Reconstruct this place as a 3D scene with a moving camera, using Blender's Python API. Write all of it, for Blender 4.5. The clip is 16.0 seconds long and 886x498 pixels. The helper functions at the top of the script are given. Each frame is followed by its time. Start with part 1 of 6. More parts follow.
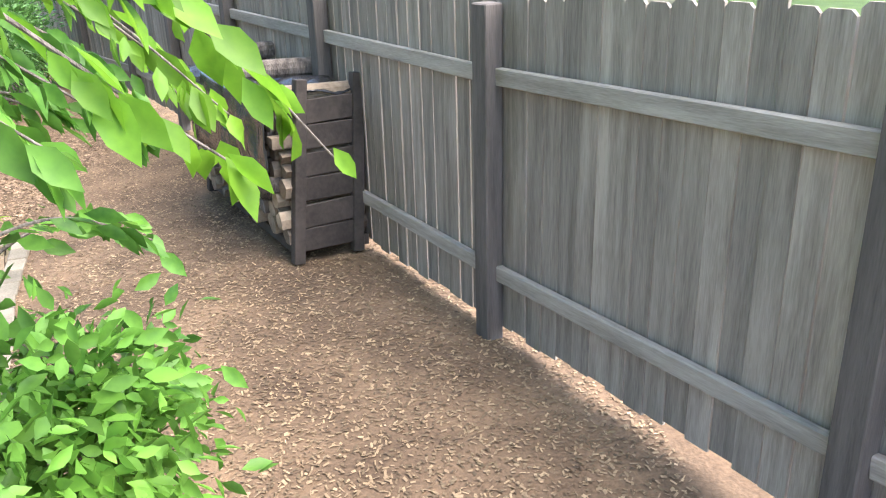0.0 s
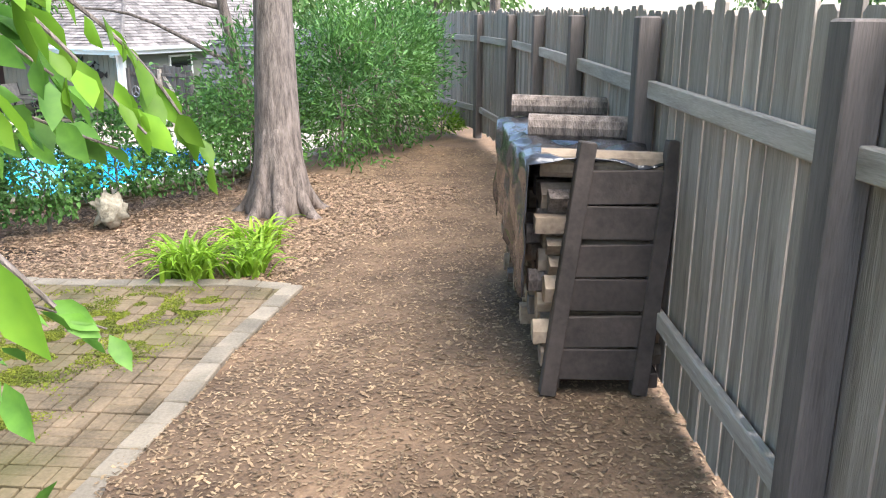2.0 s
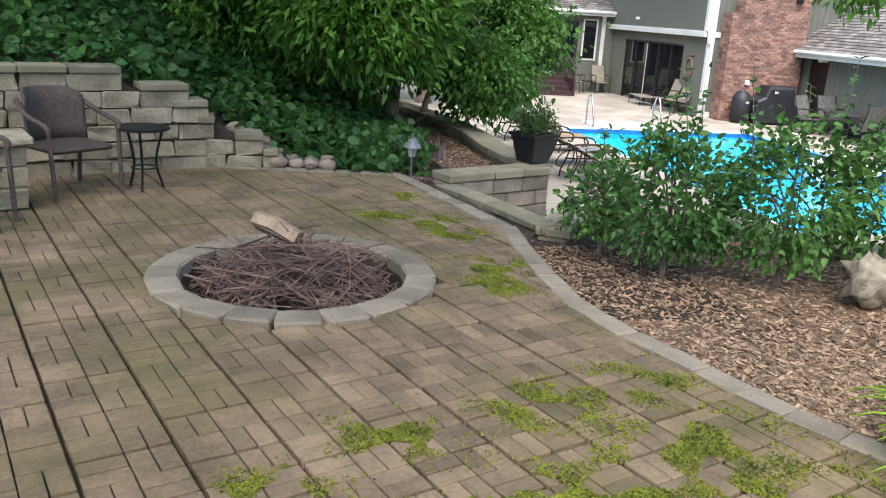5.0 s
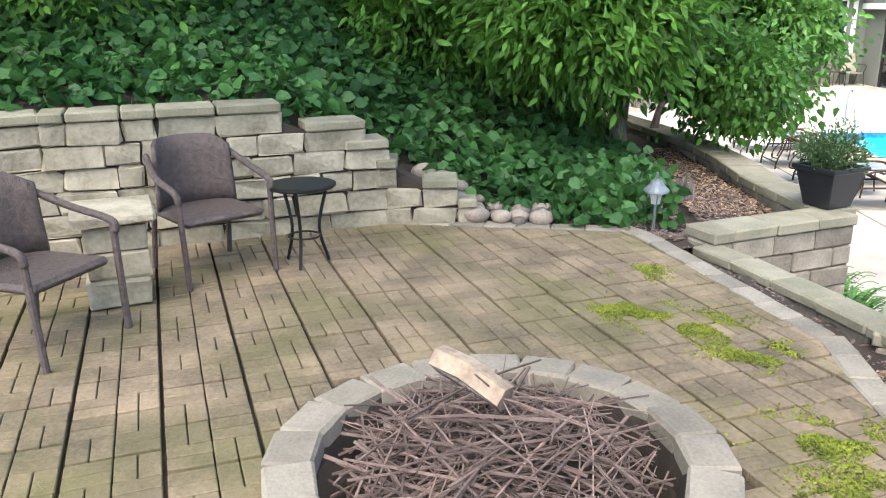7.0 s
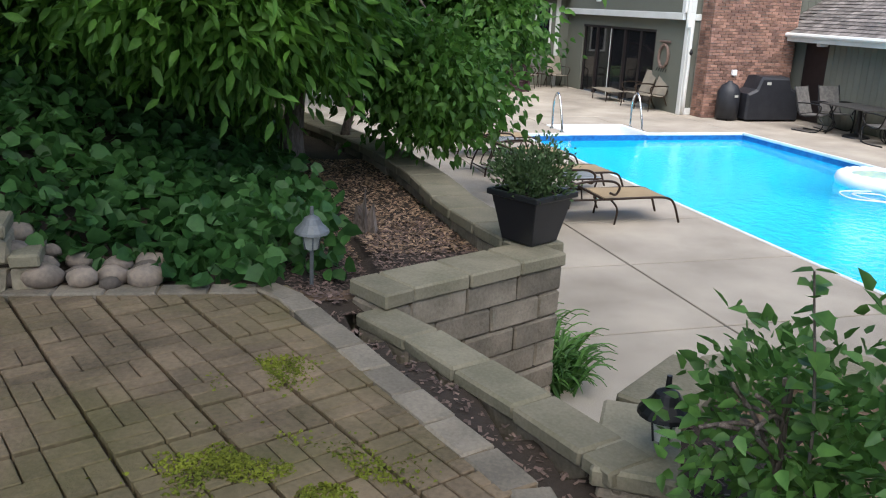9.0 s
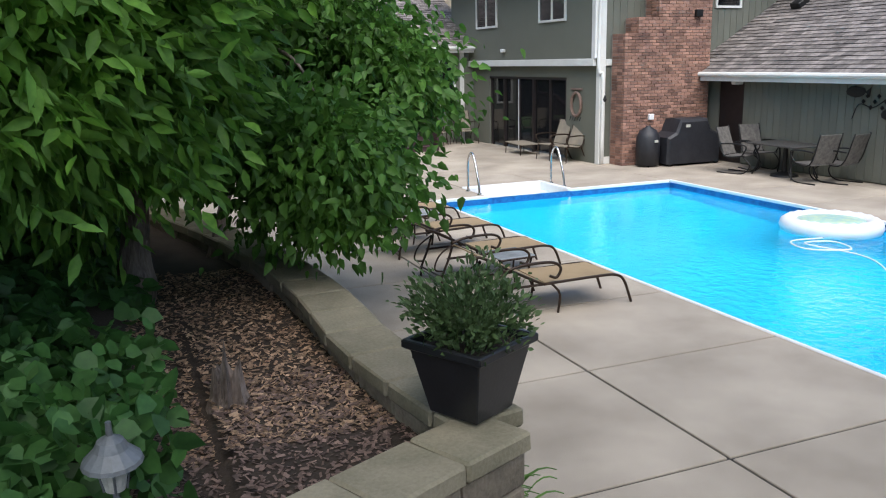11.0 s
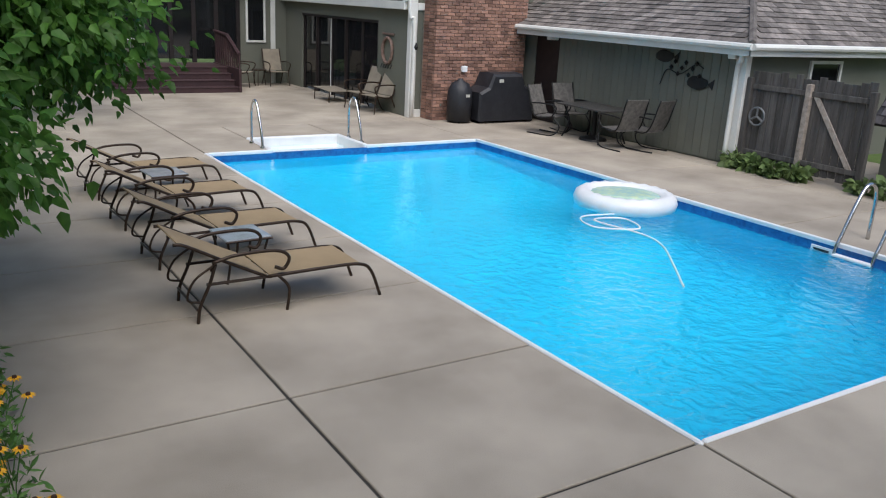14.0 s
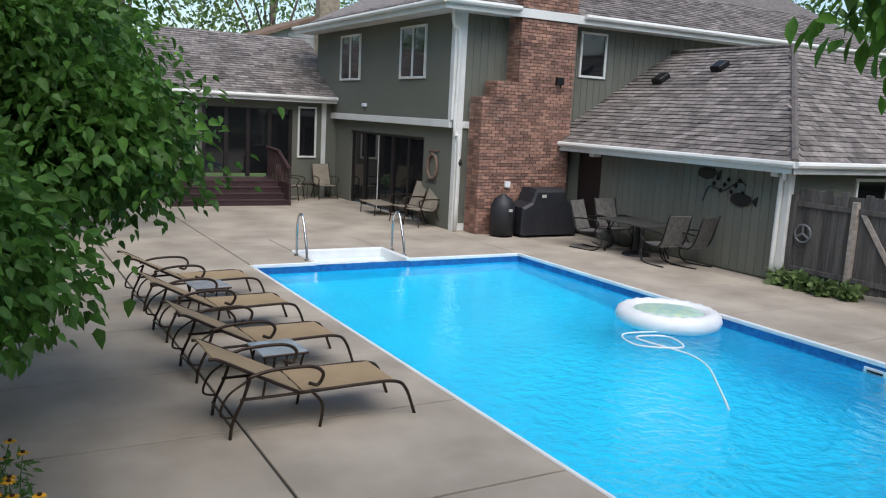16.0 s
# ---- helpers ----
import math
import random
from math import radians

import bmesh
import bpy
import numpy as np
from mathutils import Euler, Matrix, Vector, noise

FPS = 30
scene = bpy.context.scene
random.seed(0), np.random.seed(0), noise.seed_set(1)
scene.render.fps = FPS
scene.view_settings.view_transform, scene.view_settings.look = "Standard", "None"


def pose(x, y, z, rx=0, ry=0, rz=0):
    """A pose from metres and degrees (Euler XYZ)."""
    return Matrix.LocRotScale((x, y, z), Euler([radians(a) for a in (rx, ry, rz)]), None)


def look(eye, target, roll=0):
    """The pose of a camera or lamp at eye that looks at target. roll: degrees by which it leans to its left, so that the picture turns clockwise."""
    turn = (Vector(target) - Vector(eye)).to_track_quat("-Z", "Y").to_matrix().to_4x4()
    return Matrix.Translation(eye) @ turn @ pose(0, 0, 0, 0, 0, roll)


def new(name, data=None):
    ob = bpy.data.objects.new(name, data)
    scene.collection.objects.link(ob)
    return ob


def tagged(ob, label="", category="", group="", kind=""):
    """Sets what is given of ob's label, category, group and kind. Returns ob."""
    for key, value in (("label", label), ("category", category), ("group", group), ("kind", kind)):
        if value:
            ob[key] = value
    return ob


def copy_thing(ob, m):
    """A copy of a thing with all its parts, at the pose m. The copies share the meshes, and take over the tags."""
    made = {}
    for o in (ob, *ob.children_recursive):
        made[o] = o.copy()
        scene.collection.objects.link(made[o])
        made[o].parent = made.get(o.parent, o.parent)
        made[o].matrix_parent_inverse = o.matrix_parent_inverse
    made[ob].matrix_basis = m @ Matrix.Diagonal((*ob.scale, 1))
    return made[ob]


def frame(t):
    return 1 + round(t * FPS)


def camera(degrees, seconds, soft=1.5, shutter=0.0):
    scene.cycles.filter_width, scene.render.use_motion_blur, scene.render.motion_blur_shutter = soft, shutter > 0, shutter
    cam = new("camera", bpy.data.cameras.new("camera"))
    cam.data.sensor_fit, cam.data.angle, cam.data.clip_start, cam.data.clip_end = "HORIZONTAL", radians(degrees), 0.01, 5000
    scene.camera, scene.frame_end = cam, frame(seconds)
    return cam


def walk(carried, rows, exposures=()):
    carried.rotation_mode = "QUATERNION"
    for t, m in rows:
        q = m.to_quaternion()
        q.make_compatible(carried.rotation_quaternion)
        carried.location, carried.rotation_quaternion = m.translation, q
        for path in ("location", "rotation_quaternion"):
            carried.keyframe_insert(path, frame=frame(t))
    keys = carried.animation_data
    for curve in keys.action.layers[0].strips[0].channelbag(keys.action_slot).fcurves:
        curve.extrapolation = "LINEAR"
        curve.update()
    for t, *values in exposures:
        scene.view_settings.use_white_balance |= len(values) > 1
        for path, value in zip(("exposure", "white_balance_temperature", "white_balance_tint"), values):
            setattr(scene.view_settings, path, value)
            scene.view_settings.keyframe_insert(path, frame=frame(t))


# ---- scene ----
cam = camera(56.5, 16.0, 1.1)
PATH = [
    (0, (-11.596, -11.622, 3.582), (-9.742, -11.763, 2.847), -1.7),
    (0.5, (-11.232, -11.9, 3.497), (-9.392, -11.737, 2.731), -1.5),
    (1, (-10.692, -12.092, 3.411), (-8.836, -11.805, 2.723), -0.4),
    (1.5, (-10.207, -12.207, 3.303), (-8.418, -11.496, 2.763), -0.9),
    (2, (-9.618, -12.223, 3.18), (-7.879, -11.401, 2.631), 0.2),
    (2.5, (-9.077, -12.139, 2.996), (-7.521, -10.984, 2.499), -0.1),
    (3, (-8.565, -11.84, 2.959), (-7.152, -10.523, 2.442), 1.0),
    (3.5, (-8.094, -11.467, 2.861), (-6.92, -9.927, 2.362), 2.7),
    (4, (-7.749, -11.026, 2.844), (-6.776, -9.362, 2.311), 3.8),
    (4.5, (-7.525, -10.571, 2.824), (-6.821, -8.772, 2.305), 3.8),
    (5, (-7.394, -9.976, 2.761), (-6.981, -8.101, 2.204), 3.5),
    (7.5, (-7.293, -7.189, 2.77), (-7.377, -5.275, 2.197), -0.8),
    (8, (-6.958, -6.749, 2.652), (-6.639, -4.858, 2.087), 0.2),
    (8.5, (-6.652, -6.257, 2.598), (-6.145, -4.412, 2.018), 1.7),
    (11, (-5.77, -3.949, 2.619), (-5.032, -2.144, 2.174), -1.2),
    (11.5, (-5.568, -3.652, 2.599), (-4.543, -1.976, 2.223), -3.6),
    (12, (-5.244, -3.413, 2.569), (-4.074, -1.842, 2.166), -4.8),
    (12.5, (-4.885, -3.184, 2.567), (-3.593, -1.738, 2.076), -5.3),
    (13, (-4.561, -3.187, 2.572), (-3.315, -1.729, 2.003), -0.1),
    (13.5, (-4.261, -3.163, 2.615), (-3.05, -1.685, 2.023), 1.0),
    (14, (-4.078, -3.069, 2.665), (-3.03, -1.466, 2.088), 3.0),
    (14.5, (-3.993, -3.023, 2.667), (-2.994, -1.396, 2.072), 3.2),
    (15, (-3.965, -3.035, 2.678), (-2.982, -1.376, 2.146), 3.1),
    (15.5, (-3.966, -3.1, 2.705), (-2.988, -1.39, 2.362), 2.7),
    (16, (-3.989, -3.089, 2.728), (-3.017, -1.371, 2.405), 2.9),
]

# ---- light ----
EXPO = [(0.0, 2.45), (1.0, 2.35), (2.0, 2.15), (3.0, 1.75), (4.0, 1.5), (5.0, 1.5), (7.5, 2.65), (8.0, 1.95), (8.5, 1.2), (11.0, 0.85), (12.0, 0.6), (12.5, 0.4), (16.0, 0.38)]
walk(cam, [(t, look(eye, target, roll)) for t, eye, target, roll in PATH], EXPO)
world = bpy.data.worlds.new("overcast")
scene.world = world
world.use_nodes = True
wn = world.node_tree
sky = wn.nodes.new("ShaderNodeTexSky")
sky.sky_type = "NISHITA"
sky.sun_disc = False
sky.sun_elevation, sky.sun_rotation = radians(57), radians(197)
sky.air_density, sky.dust_density, sky.ozone_density = 1.0, 1.5, 1.5
wn.links.new(sky.outputs[0], wn.nodes["Background"].inputs[0])
wn.nodes["Background"].inputs[1].default_value = 0.15
sun_data = bpy.data.lights.new("sun", "SUN")
sun_data.energy, sun_data.angle, sun_data.color = 2.4, radians(60), (1.0, 0.965, 0.92)
sun = new("sun", sun_data)
sun.matrix_world = look((-5, -16, 26), (0, 0, 0))

# ---- materials ----
def mat(name, col, col2=None, scale=6.0, rough=0.7, bump=0.15, metal=0.0, fine=60.0, rnd=0.0, spec=0.4, stretch=None, trans=0.0, kind="noise", detail=6.0):
    """Principled surface with colour noise at two scales and relief; rnd: brightness change from piece to piece."""
    m = bpy.data.materials.new(name)
    m.use_nodes = True
    nt = m.node_tree
    N, L = nt.nodes, nt.links
    b = N["Principled BSDF"]
    b.inputs["Roughness"].default_value = rough
    b.inputs["Metallic"].default_value = metal
    b.inputs["Specular IOR Level"].default_value = spec
    co = N.new("ShaderNodeTexCoord")
    mp = N.new("ShaderNodeMapping")
    L.new(co.outputs["Object"], mp.inputs[0])
    if stretch:
        mp.inputs["Scale"].default_value = stretch
    if rnd:
        oi = N.new("ShaderNodeObjectInfo")
        vm = N.new("ShaderNodeVectorMath")
        vm.operation = "SCALE"
        vm.inputs[0].default_value = (17, 31, 23)
        L.new(oi.outputs["Random"], vm.inputs["Scale"])
        L.new(vm.outputs[0], mp.inputs["Location"])
    n1 = N.new("ShaderNodeTexNoise")
    n1.inputs["Scale"].default_value, n1.inputs["Detail"].default_value = scale, detail
    n2 = N.new("ShaderNodeTexNoise")
    n2.inputs["Scale"].default_value, n2.inputs["Detail"].default_value = fine, 4.0
    L.new(mp.outputs[0], n1.inputs[0])
    L.new(mp.outputs[0], n2.inputs[0])
    add = N.new("ShaderNodeMath")
    add.operation = "MULTIPLY_ADD"
    L.new(n2.outputs[0], add.inputs[0])
    add.inputs[1].default_value = 0.5
    L.new(n1.outputs[0], add.inputs[2])
    ramp = N.new("ShaderNodeValToRGB")
    c2 = col2 or tuple(c * 0.62 for c in col)
    ramp.color_ramp.elements[0].position, ramp.color_ramp.elements[0].color = 0.52, (*c2, 1)
    ramp.color_ramp.elements[1].position, ramp.color_ramp.elements[1].color = 0.95, (*col, 1)
    L.new(add.outputs[0], ramp.inputs[0])
    out = ramp.outputs[0]
    if rnd:
        geo = N.new("ShaderNodeNewGeometry")
        s = N.new("ShaderNodeMath")
        s.operation = "ADD"
        L.new(oi.outputs["Random"], s.inputs[0])
        L.new(geo.outputs["Random Per Island"], s.inputs[1])
        fr = N.new("ShaderNodeMath")
        fr.operation = "FRACT"
        L.new(s.outputs[0], fr.inputs[0])
        mr = N.new("ShaderNodeMapRange")
        mr.inputs[3].default_value, mr.inputs[4].default_value = 1 - rnd, 1 + rnd
        L.new(fr.outputs[0], mr.inputs[0])
        hs = N.new("ShaderNodeHueSaturation")
        L.new(mr.outputs[0], hs.inputs["Value"])
        L.new(out, hs.inputs["Color"])
        out = hs.outputs[0]
    L.new(out, b.inputs["Base Color"])
    bp = N.new("ShaderNodeBump")
    bp.inputs["Strength"].default_value, bp.inputs["Distance"].default_value = bump, 0.02
    L.new(add.outputs[0], bp.inputs["Height"])
    L.new(bp.outputs[0], b.inputs["Normal"])
    if trans:
        tr = N.new("ShaderNodeBsdfTranslucent")
        L.new(out, tr.inputs[0])
        mx = N.new("ShaderNodeMixShader")
        mx.inputs[0].default_value = trans
        L.new(b.outputs[0], mx.inputs[1])
        L.new(tr.outputs[0], mx.inputs[2])
        L.new(mx.outputs[0], N["Material Output"].inputs[0])
    return m


def leafmat(name, a, b, trans=0.35):
    return mat(name, a, b, scale=0.9, rough=0.5, bump=0.1, fine=25, rnd=0.35, spec=0.35, trans=trans)


M_CONC = mat("concrete_deck", (0.435, 0.38, 0.31), (0.245, 0.21, 0.168), scale=0.9, fine=140, rough=0.85, bump=0.3, detail=12)
M_JOINT = mat("joint", (0.05, 0.045, 0.04), rough=0.9)
M_SOIL = mat("soil", (0.05, 0.036, 0.026), scale=4, fine=50, rough=0.95, bump=0.6)
M_MULCH = mat("mulch_ground", (0.22, 0.14, 0.085), (0.08, 0.05, 0.031), scale=1.6, fine=42, rough=0.95, bump=0.9, detail=12)
M_CHIP = mat("wood_chips", (0.30, 0.21, 0.125), (0.14, 0.09, 0.055), scale=9, fine=60, rough=0.9, rnd=0.55)
M_STRAW = mat("bark_chips", (0.33, 0.225, 0.145), (0.16, 0.095, 0.06), scale=9, fine=60, rough=0.9, rnd=0.6)
M_PAVER = mat("paver", (0.235, 0.168, 0.105), (0.088, 0.067, 0.041), scale=2.6, fine=45, rough=0.92, bump=0.6, rnd=0.16)


def algae(m, low, high, tint, most):
    """Green film in wide soft patches over a surface, at the place's own scale."""
    N, L = m.node_tree.nodes, m.node_tree.links
    b = N["Principled BSDF"]
    under = b.inputs["Base Color"].links[0].from_socket
    geo = N.new("ShaderNodeNewGeometry")
    n = N.new("ShaderNodeTexNoise")
    n.inputs["Scale"].default_value, n.inputs["Detail"].default_value = 1.1, 9.0
    L.new(geo.outputs["Position"], n.inputs[0])
    mr = N.new("ShaderNodeMapRange")
    mr.inputs[1].default_value, mr.inputs[2].default_value, mr.inputs[3].default_value, mr.inputs[4].default_value = low, high, 0.0, most
    L.new(n.outputs[0], mr.inputs[0])
    mx = N.new("ShaderNodeMixRGB")
    L.new(mr.outputs[0], mx.inputs[0])
    L.new(under, mx.inputs[1])
    mx.inputs[2].default_value = (*tint, 1)
    L.new(mx.outputs[0], b.inputs["Base Color"])


algae(M_PAVER, 0.45, 0.7, (0.105, 0.098, 0.028), 0.6)
M_EDGE = mat("edging_stone", (0.275, 0.23, 0.175), (0.15, 0.128, 0.098), scale=3, fine=60, rough=0.9, bump=0.35, rnd=0.15)
M_MOSS = mat("moss", (0.22, 0.245, 0.025), (0.075, 0.095, 0.012), scale=5, fine=120, rough=1, bump=0.9)
M_BLOCK = mat("split_face_block", (0.30, 0.25, 0.19), (0.16, 0.135, 0.10), scale=5, fine=45, rough=0.95, bump=0.8, rnd=0.2)
M_CAP = mat("cap_stone", (0.27, 0.235, 0.165), (0.16, 0.145, 0.095), scale=3, fine=60, rough=0.95, bump=0.4, rnd=0.12)
M_RUBBLE = mat("limestone_block", (0.37, 0.315, 0.23), (0.18, 0.155, 0.105), scale=4, fine=30, rough=0.95, bump=0.9, rnd=0.22)
M_PALE = mat("pale_boulder", (0.42, 0.37, 0.28), (0.17, 0.145, 0.1), scale=5, fine=30, rough=0.9, bump=0.7)
M_BOULDER = mat("river_stone", (0.28, 0.22, 0.17), (0.12, 0.1, 0.085), scale=4, fine=40, rough=0.85, bump=0.3, rnd=0.4)
M_FENCE = mat("weathered_cedar", (0.40, 0.335, 0.28), (0.19, 0.155, 0.128), scale=3, fine=30, rough=0.9, bump=0.5, rnd=0.22, stretch=(5, 5, 0.35))
M_RAIL = mat("weathered_rail", (0.46, 0.40, 0.345), (0.26, 0.222, 0.19), scale=3, fine=30, rough=0.9, bump=0.4, rnd=0.1, stretch=(0.5, 5, 5))
M_POST = mat("dark_post", (0.17, 0.14, 0.125), (0.09, 0.075, 0.066), scale=3, fine=30, rough=0.9, bump=0.4, rnd=0.15, stretch=(5, 5, 0.4))
M_RACK = mat("dark_rack_wood", (0.085, 0.065, 0.055), (0.042, 0.033, 0.028), scale=4, fine=30, rough=0.85, bump=0.3, rnd=0.15)
M_BARK = mat("bark", (0.25, 0.20, 0.17), (0.07, 0.055, 0.046), scale=5, fine=25, rough=0.95, bump=1.0, stretch=(4, 4, 0.7))
M_LOG = mat("split_log", (0.38, 0.285, 0.20), (0.15, 0.105, 0.075), scale=4, fine=30, rough=0.9, bump=0.5, rnd=0.3)
M_TARP = mat("black_plastic_sheet", (0.045, 0.045, 0.052), (0.02, 0.02, 0.022), scale=6, fine=14, rough=0.16, bump=0.8, spec=0.8)
M_SIDING = mat("olive_grey_siding", (0.145, 0.15, 0.122), (0.123, 0.127, 0.104), scale=1.2, fine=30, rough=0.75, bump=0.1, rnd=0.05)
M_STUCCO = mat("olive_stucco", (0.15, 0.155, 0.125), (0.13, 0.135, 0.109), scale=0.8, fine=120, rough=0.85, bump=0.25)
M_TRIM = mat("white_trim", (0.72, 0.72, 0.69), (0.60, 0.60, 0.57), scale=1.5, fine=30, rough=0.55, bump=0.04)
M_SHINGLE = mat("asphalt_shingle", (0.235, 0.21, 0.195), (0.105, 0.094, 0.089), scale=7, fine=150, rough=0.95, bump=0.5, rnd=0.42)
M_BRICK = mat("chimney_brick", (0.33, 0.185, 0.135), (0.15, 0.085, 0.07), scale=3, fine=50, rough=0.9, bump=0.4, rnd=0.38)
M_MORTAR = mat("mortar", (0.30, 0.265, 0.235), scale=8, rough=0.95)
M_GLASS_DARK = mat("dark_window_glass", (0.012, 0.013, 0.015), (0.008, 0.009, 0.010), rough=0.06, bump=0.0, spec=0.7)
M_DARK = mat("dark_frame", (0.022, 0.016, 0.016), rough=0.5, bump=0.05)
M_DECKWOOD = mat("dark_red_deck_paint", (0.055, 0.027, 0.03), (0.035, 0.018, 0.02), scale=3, fine=30, rough=0.6, rnd=0.1)
M_METAL = mat("bronze_metal", (0.06, 0.04, 0.028), (0.035, 0.024, 0.018), scale=12, rough=0.4, metal=0.6, bump=0.04)
M_SLING = mat("tan_sling_mesh", (0.335, 0.245, 0.14), (0.27, 0.195, 0.11), scale=3, fine=260, rough=0.8, bump=0.2)
M_SLING2 = mat("beige_sling_mesh", (0.30, 0.26, 0.20), (0.22, 0.19, 0.15), scale=6, fine=200, rough=0.8, bump=0.2)
M_BLACKM = mat("black_metal", (0.02, 0.02, 0.021), rough=0.45, metal=0.4, bump=0.05)
M_STEEL = mat("stainless_steel", (0.62, 0.62, 0.61), (0.5, 0.5, 0.5), rough=0.18, metal=1.0, bump=0.02)
M_COVER = mat("black_vinyl_cover", (0.022, 0.023, 0.028), (0.014, 0.015, 0.019), scale=5, fine=16, rough=0.5, bump=0.35)
M_WHITE = mat("white_plastic", (0.78, 0.79, 0.80), (0.68, 0.70, 0.72), scale=3, rough=0.35, bump=0.03)
M_LINER = mat("pool_liner", (0.0, 0.53, 0.77), (0.0, 0.45, 0.72), scale=0.9, fine=9, rough=0.6, bump=0.05)
M_BAND = mat("tile_band_blue", (0.02, 0.16, 0.42), (0.01, 0.07, 0.24), scale=9, fine=22, rough=0.4, bump=0.05)
M_POT = mat("black_resin_planter", (0.022, 0.023, 0.026), (0.015, 0.015, 0.017), scale=3, rough=0.35, bump=0.05)
M_WICKER = mat("brown_wicker", (0.105, 0.075, 0.065), (0.055, 0.04, 0.036), scale=30, fine=140, rough=0.65, bump=0.7)
M_LAMP = mat("grey_lantern_metal", (0.20, 0.21, 0.22), (0.13, 0.14, 0.145), scale=12, rough=0.5, metal=0.3, bump=0.1)
M_FROST = mat("frosted_glass", (0.55, 0.55, 0.50), rough=0.3, bump=0.02)
M_TWIG = mat("dry_twigs", (0.185, 0.125, 0.10), (0.09, 0.06, 0.05), scale=12, rough=0.9, rnd=0.45)
M_YELLOW = mat("yellow_petals", (0.75, 0.42, 0.015), (0.62, 0.30, 0.01), rough=0.6, rnd=0.15)
M_BROWN = mat("flower_centres", (0.06, 0.03, 0.015), rough=0.9)
M_TEAL = mat("float_print", (0.55, 0.66, 0.42), (0.25, 0.48, 0.52), scale=7, fine=25, rough=0.35, bump=0.03)
M_SHEDROOF = mat("dark_shingle", (0.11, 0.105, 0.112), (0.055, 0.053, 0.06), scale=7, fine=150, rough=0.95, bump=0.5, rnd=0.55)
M_GATE = mat("grey_gate_wood", (0.12, 0.112, 0.105), (0.055, 0.05, 0.047), scale=3, fine=30, rough=0.9, bump=0.5, rnd=0.25, stretch=(5, 5, 0.4))
M_LEAF_ASH = leafmat("leaf_compound", (0.17, 0.35, 0.05), (0.055, 0.145, 0.026), 0.42)
M_LEAF_MAPLE = leafmat("leaf_maple", (0.11, 0.245, 0.04), (0.04, 0.11, 0.022), 0.45)
M_LEAF_SHRUB = leafmat("leaf_shrub", (0.125, 0.26, 0.055), (0.045, 0.12, 0.034))
M_LEAF_BRIGHT = leafmat("leaf_bright", (0.20, 0.36, 0.03), (0.10, 0.22, 0.02), 0.5)
M_LEAF_COVER = leafmat("leaf_groundcover", (0.075, 0.185, 0.045), (0.026, 0.08, 0.022))
# Leaf green lightened so the colour carries the bright haze of the background.
M_LEAF_FAR_HAZED = leafmat("leaf_far_hazed", (0.2, 0.31, 0.1), (0.1, 0.18, 0.055))
M_LEAF_GREY = leafmat("leaf_herb", (0.15, 0.22, 0.085), (0.07, 0.12, 0.045))
M_LEAF_HOSTA = leafmat("leaf_hosta", (0.17, 0.24, 0.09), (0.07, 0.13, 0.04))
M_LEAF_LILY = leafmat("leaf_lily", (0.30, 0.46, 0.04), (0.17, 0.31, 0.025), 0.4)
M_GRASS = mat("lawn_far", (0.09, 0.14, 0.035), (0.05, 0.085, 0.02), scale=2, fine=40, rough=0.95, bump=0.4)
M_TAN = mat("tan_wall", (0.50, 0.42, 0.31), rough=0.8)
M_RED = mat("dark_red_trim", (0.17, 0.03, 0.035), rough=0.6)
M_WHSIDE = mat("white_lap_siding", (0.66, 0.66, 0.64), (0.56, 0.56, 0.55), scale=2, rough=0.7)


def watermat():
    m = bpy.data.materials.new("pool_water")
    m.use_nodes = True
    N, L = m.node_tree.nodes, m.node_tree.links
    b = N["Principled BSDF"]
    b.inputs["Base Color"].default_value = (0.75, 0.95, 1.0, 1)
    b.inputs["Roughness"].default_value = 0.03
    b.inputs["IOR"].default_value = 1.33
    b.inputs["Transmission Weight"].default_value = 1.0
    co = N.new("ShaderNodeTexCoord")
    n = N.new("ShaderNodeTexNoise")
    n.inputs["Scale"].default_value, n.inputs["Detail"].default_value = 6.5, 4.0
    n.inputs["Distortion"].default_value = 0.6
    sep = N.new("ShaderNodeSeparateXYZ")
    L.new(co.outputs["Object"], n.inputs[0])
    L.new(co.outputs["Object"], sep.inputs[0])
    mr = N.new("ShaderNodeMapRange")
    mr.inputs[1].default_value, mr.inputs[2].default_value, mr.inputs[3].default_value, mr.inputs[4].default_value = 5.5, 1.5, 0.14, 1.0
    L.new(sep.outputs["Y"], mr.inputs[0])
    bp = N.new("ShaderNodeBump")
    bp.inputs["Distance"].default_value = 0.11
    L.new(mr.outputs[0], bp.inputs["Strength"])
    L.new(n.outputs[0], bp.inputs["Height"])
    L.new(bp.outputs[0], b.inputs["Normal"])
    return m


M_WATER = watermat()

# ---- mesh helpers ----
def obj(name, bm, material, parent=None, label="", smooth=False):
    me = bpy.data.meshes.new(name)
    bmesh.ops.recalc_face_normals(bm, faces=bm.faces)
    bm.to_mesh(me)
    bm.free()
    me.materials.append(material)
    if smooth:
        me.shade_smooth()
    ob = new(name, me)
    if parent:
        ob.parent = parent
    if label:
        ob["label"] = label
    return ob


def part(name, bm, material, parent, label="", smooth=False):
    return obj(name, bm, material, parent, label, smooth)


def raw(name, verts, faces, material, parent=None, smooth=False):
    """One mesh object straight from arrays."""
    me = bpy.data.meshes.new(name)
    me.from_pydata([tuple(v) for v in verts], [], [tuple(f) for f in faces])
    me.materials.append(material)
    if smooth:
        me.shade_smooth()
    ob = new(name, me)
    if parent:
        ob.parent = parent
    return ob


